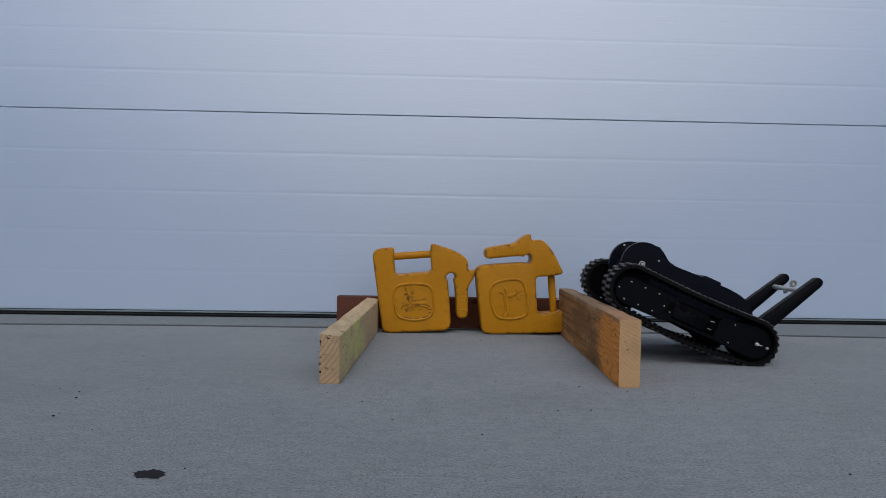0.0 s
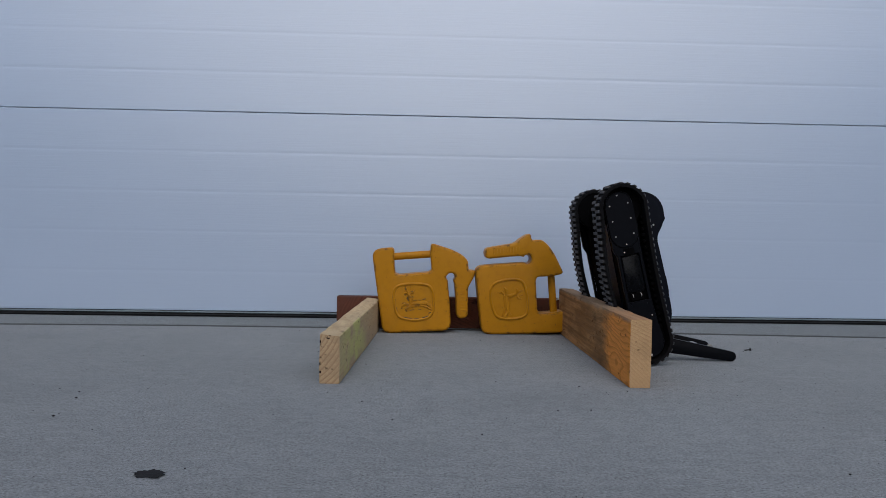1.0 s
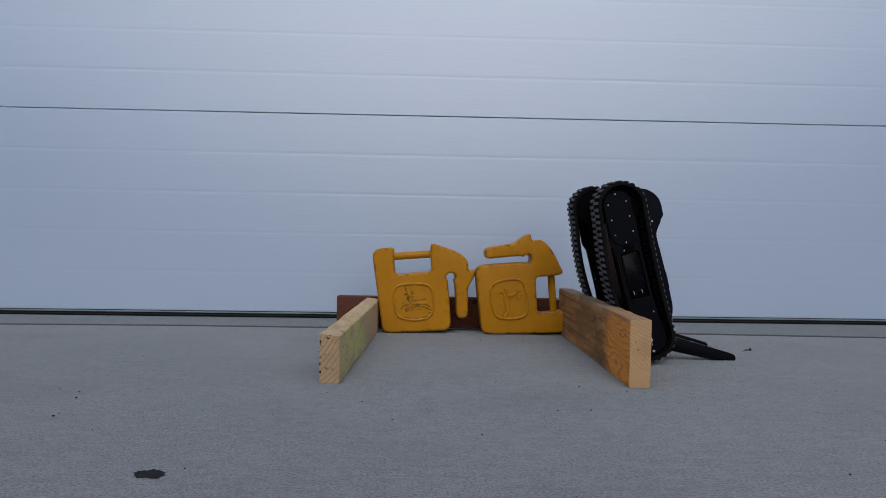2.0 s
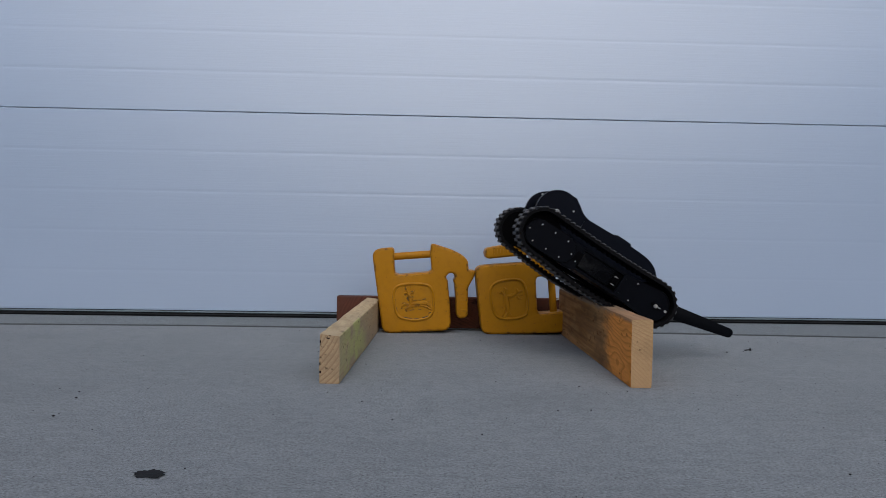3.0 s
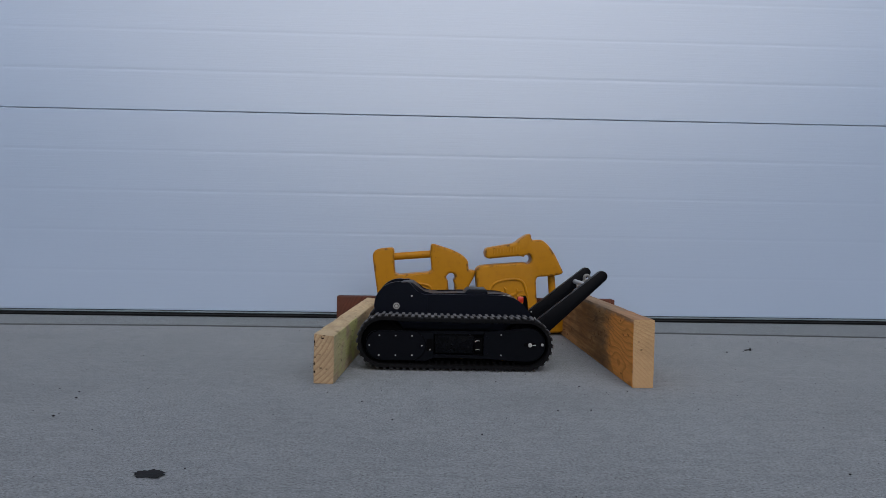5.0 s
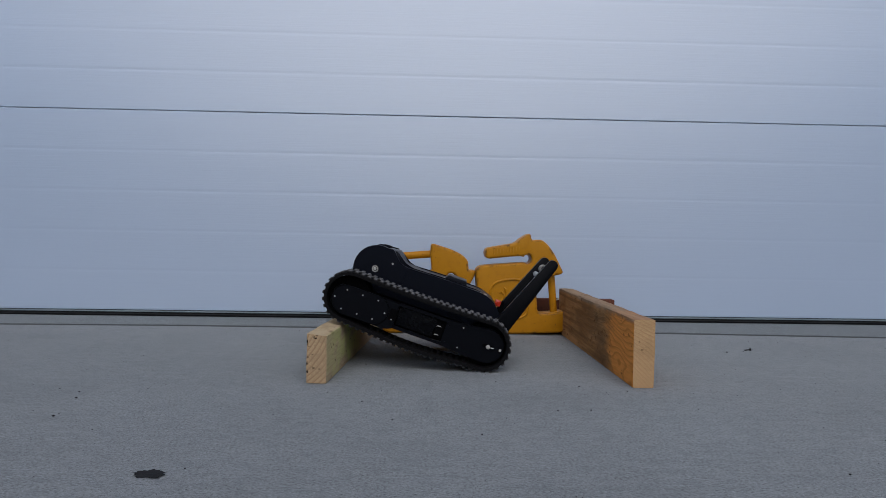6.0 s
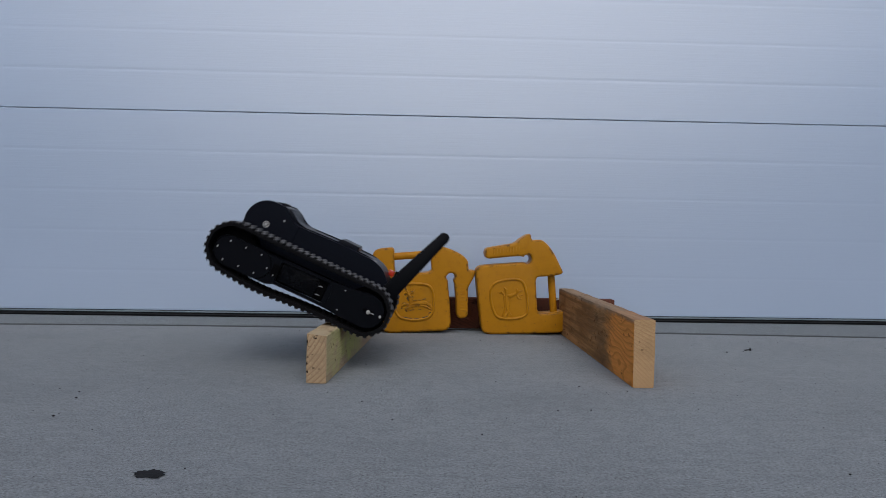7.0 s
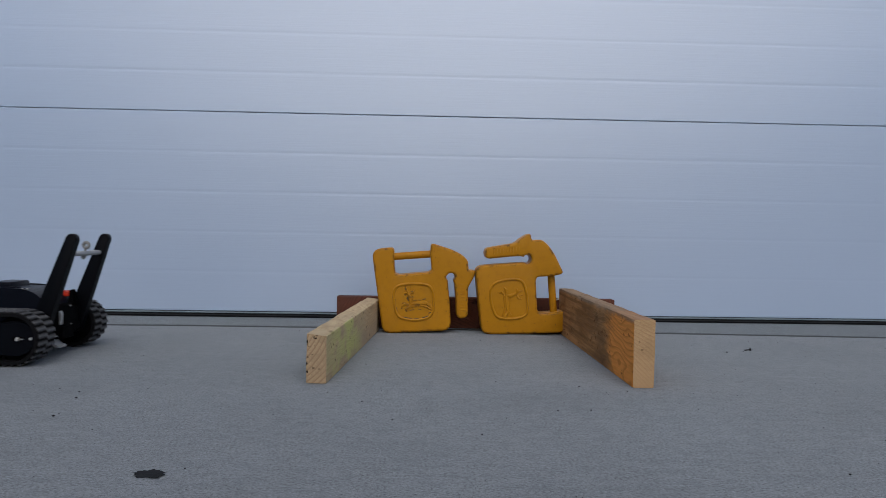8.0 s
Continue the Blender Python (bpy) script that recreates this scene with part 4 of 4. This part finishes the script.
    part("tow_plate", box_bm(0.168, 0.178, -0.026, 0.026, 0.035, 0.060, 0.001, 1), M_PIT, robot)
    part("tail_skid", prism_bm([(0.160, 0.030), (0.168, 0.020), (0.180, 0.019), (0.180, 0.023), (0.170, 0.025), (0.164, 0.034)], -0.040, -0.012, bevel=0.0008, seg=1), M_ALU, robot, "bare metal skid bracket")
    # axle tubes that tie the tracks to the hull
    for x, z in ((FRONT_X, WHEEL_Z), (0.0, 0.056), (PIVOT[0], PIVOT[1])):
        part("cross_tube", rod_bm((x, -0.096, z), (x, 0.096, z), 0.013, 16), M_PIT, robot)
    mesh = finish(link_bm(), "track_link", M_RUBBER, False)
    links = []
    for side in (-1, 1):
        pod, made = make_pod(robot, side, mesh)
        links += made
    # lift arms: one axle carries both arms, the steel bar and its eye bolt
    axle = part("arm_axle", rod_bm((0, -0.086, 0), (0, 0.086, 0), 0.0155, 24), M_ARM, robot, "axle of the lift arms")
    for y in (-0.0765, 0.0765):
        bm = prism_bm(capsule(0, 0, 0.0185, 0.199, 0, 0.0105), y - 0.0085, y + 0.0085, bevel=0.0015, seg=2)
        part("lift_arm", bm, M_ARM, axle, angle=30)
    part("cross_bar", rod_bm((0.1665, -0.068, 0.0), (0.1665, 0.068, 0.0), 0.0054, 16), M_ALU, axle, "bare metal cross bar")
    bm = rod_bm((0.1535, 0, -0.0012), (0.1780, 0, 0.0015), 0.0028, 10)
    ring_bm((0.1835, 0, 0.0024), (0, 1, 0), 0.0057, 0.0032, 20, 8, bm=bm)
    part("eye_bolt", bm, M_ZINC, axle, "zinc eye bolt with a ring")
    part("eye_nut", rod_bm((0.1560, 0, -0.0008), (0.1605, 0, -0.0002), 0.0052, 6), M_ZINC, axle)
    return robot, axle, links


make_ground()
make_door()
make_building()
make_unseen_foliage()
board_left, board_right = make_boards()
make_weights()
make_litter()
robot, arm_axle, belt = make_robot()


def at(x, y, z, pitch, yaw, roll):
    return Matrix.Translation((x, y, z)) @ pose(0, 0, 0, 0, 0, yaw) @ pose(0, 0, 0, roll, 0, 0) @ pose(0, 0, 0, 0, pitch, 0)


def motions():
    """The robot climbs both boards from +x to -x and pushes them a little aside."""
    rows = [
        (0.0, at(0.5566, 1.6591, 0.0574, 23.09, -1.56, 0.08)),
        (0.2, at(0.4564, 1.6538, 0.0829, 31.97, -1.18, 0.14)),
        (0.4, at(0.3985, 1.6630, 0.1213, 47.13, -1.06, 0.29)),
        (0.5, at(0.3859, 1.6640, 0.1498, 58.77, -1.35, 0.77)),
        (0.6, at(0.3884, 1.6605, 0.1841, 75.15, -1.91, 1.82)),
        (0.7, at(0.4169, 1.6679, 0.1952, 82.12, -1.43, 0.81)),
        (0.8, at(0.4272, 1.6611, 0.1885, 80.69, 2.07, 0.93)),
        (1.0, at(0.3984, 1.6428, 0.1832, 77.71, -0.51, 0.01)),
        (1.5, at(0.4060, 1.6532, 0.1895, 80.66, -0.57, 0.91)),
        (1.7, at(0.4055, 1.6530, 0.1893, 80.40, -0.50, 0.90)),
        (2.25, at(0.3930, 1.6510, 0.1850, 68.00, 0.30, 1.00)),
        (2.8, at(0.3601, 1.6463, 0.1723, 48.58, 1.41, 1.31)),
        (2.9, at(0.3490, 1.6441, 0.1707, 42.92, 2.39, 1.54)),
        (3.0, at(0.3318, 1.6441, 0.1618, 31.79, 3.45, 1.40)),
        (3.1, at(0.3103, 1.6430, 0.1309, 10.72, 4.23, 0.17)),
        (3.2, at(0.2956, 1.6554, 0.0720, -24.58, 4.57, -1.34)),
        (3.3, at(0.2383, 1.6458, 0.0824, -19.50, 6.98, -2.22)),
        (3.5, at(0.1382, 1.6193, 0.0312, -13.15, 10.35, -0.26)),
        (3.7, at(0.0944, 1.5984, 0.0259, -10.76, 5.75, -0.25)),
        (4.0, at(0.0755, 1.5685, 0.0229, -9.38, -0.65, -0.28)),
        (4.3, at(0.0752, 1.5697, 0.0091, -3.95, -0.49, -0.17)),
        (4.5, at(0.0753, 1.5679, -0.0002, -0.05, -0.12, -0.23)),
        (4.7, at(0.0748, 1.5679, -0.0002, -0.05, -0.20, -0.10)),
        (5.3, at(0.0690, 1.5700, 0.0030, 2.00, -1.60, 0.00)),
        (5.8, at(0.0412, 1.5727, 0.0214, 10.16, -3.35, 0.02)),
        (6.0, at(-0.0109, 1.5677, 0.0481, 18.62, -3.80, 0.19)),
        (6.2, at(-0.0842, 1.5705, 0.0567, 21.66, -3.60, 0.03)),
        (6.5, at(-0.1574, 1.5676, 0.0901, 33.44, -4.22, 0.08)),
        (6.7, at(-0.1897, 1.5658, 0.1238, 43.19, -3.68, 0.37)),
        (6.8, at(-0.2015, 1.5684, 0.1356, 43.16, -4.00, -0.07)),
        (6.9, at(-0.2209, 1.5665, 0.1418, 38.30, -3.14, 0.22)),
        (7.0, at(-0.2482, 1.5551, 0.1291, 24.35, -1.35, 0.14)),
        (7.1, at(-0.2803, 1.5565, 0.0866, -0.69, -0.94, -1.28)),
        (7.2, at(-0.3282, 1.5469, 0.0531, -11.43, -0.94, -0.30)),
        (7.3, at(-0.4065, 1.5353, 0.0244, 0.59, 0.90, -3.26)),
        (7.4, at(-0.4750, 1.5456, 0.0061, 0.00, 0.83, 0.48)),
        (7.5, at(-0.5172, 1.5368, 0.0006, 1.00, 1.60, -0.40)),
        (7.7, at(-0.6307, 1.5279, 0.0066, 0.98, 0.54, 0.07)),
        (7.9, at(-0.8064, 1.5626, 0.0034, 0.96, 0.10, -0.01)),
        (8.0, at(-0.9079, 1.5633, 0.0033, 1.05, 0.00, 0.00)),
    ]
    walk(robot, rows)
    arms = [(0.0, 62.2), (0.2, 62.4), (0.4, 63.0), (0.5, 63.8), (0.6, 66.0), (0.7, 69.5), (0.8, 69.8), (1.0, 68.4), (1.5, 69.2), (1.7, 69.2), (2.25, 50.0), (2.8, 22.8),
            (3.0, 12.3), (3.2, 2.5), (3.3, -4.0), (3.5, 0.7), (3.7, 0.9), (4.0, 2.1), (4.3, 16.9), (4.5, 25.8), (4.7, 30.0), (5.3, 56.0), (5.8, 69.4), (6.2, 69.9), (6.5, 70.8),
            (7.0, 69.8), (7.1, 72.1), (7.2, 75.0), (7.3, 69.0), (7.5, 71.5), (7.7, 70.3), (8.0, 71.7)]
    walk(arm_axle, [(t, pose(PIVOT[0], 0, PIVOT[1], 0, -a, 0)) for t, a in arms])

    # boards swing about their back ends
    def swing(x_back, y_back, x_front, y_front):
        return pose(x_back, y_back, 0, 0, 0, math.degrees(math.atan2(x_front - x_back, y_back - y_front)))

    walk(board_left, [(t, swing(-0.1180, 2.008, x, 1.287)) for t, x in
                      ((0.0, -0.1502), (3.6, -0.1502), (3.75, -0.1585), (4.5, -0.1600), (4.7, -0.1602), (5.8, -0.1606), (5.92, -0.1722), (6.1, -0.1732), (8.0, -0.1732))])
    walk(board_right, [(t, swing(0.4085, 1.997, x, 1.275)) for t, x in
                       ((0.0, 0.3762), (0.2, 0.3840), (0.7, 0.3845), (0.8, 0.4028), (1.0, 0.3950), (1.7, 0.3945), (2.8, 0.3962), (3.3, 0.3985), (3.5, 0.3975), (4.5, 0.3990), (5.8, 0.4010), (8.0, 0.4012))])

    # the belts run as far as the robot travels, and hang slack where they lift off the ground
    travel = np.array([(t, m.translation.x) for t, m in rows])
    slack = np.array([(0.0, 0.012), (1.7, 0.012), (3.1, 0.009), (3.5, 0.010), (4.0, 0.007), (4.5, 0.0), (5.0, 0.0), (5.8, 0.009), (6.1, 0.008), (6.35, 0.001), (7.0, 0.001), (7.1, 0.003), (7.2, 0.006), (7.4, 0.0), (8.0, 0.0)])
    pressed = np.array([(0.0, 0.0), (6.1, 0.0), (6.4, 0.009), (6.9, 0.009), (7.1, 0.0), (8.0, 0.0)])
    times, last = [0.0], 0.0
    for f in range(1, 241):
        t = f / FPS
        moved = abs(np.interp(t + 1 / FPS, *travel.T) - np.interp(last, *travel.T))
        if moved > 0.026 or t - last > 0.28 or f == 240:
            times.append(t)
            last = t
    loops = {round(t, 4): belt_loop(float(np.interp(t, *slack.T)), float(np.interp(t, *pressed.T))) for t in times}
    for ob, u, y in belt:
        path = []
        for t in times:
            loop = loops[round(t, 4)]
            path.append((t, link_pose(loop, u + float(np.interp(t, *travel.T)) / loop[1][-1], y)))
        walk(ob, path)


motions()
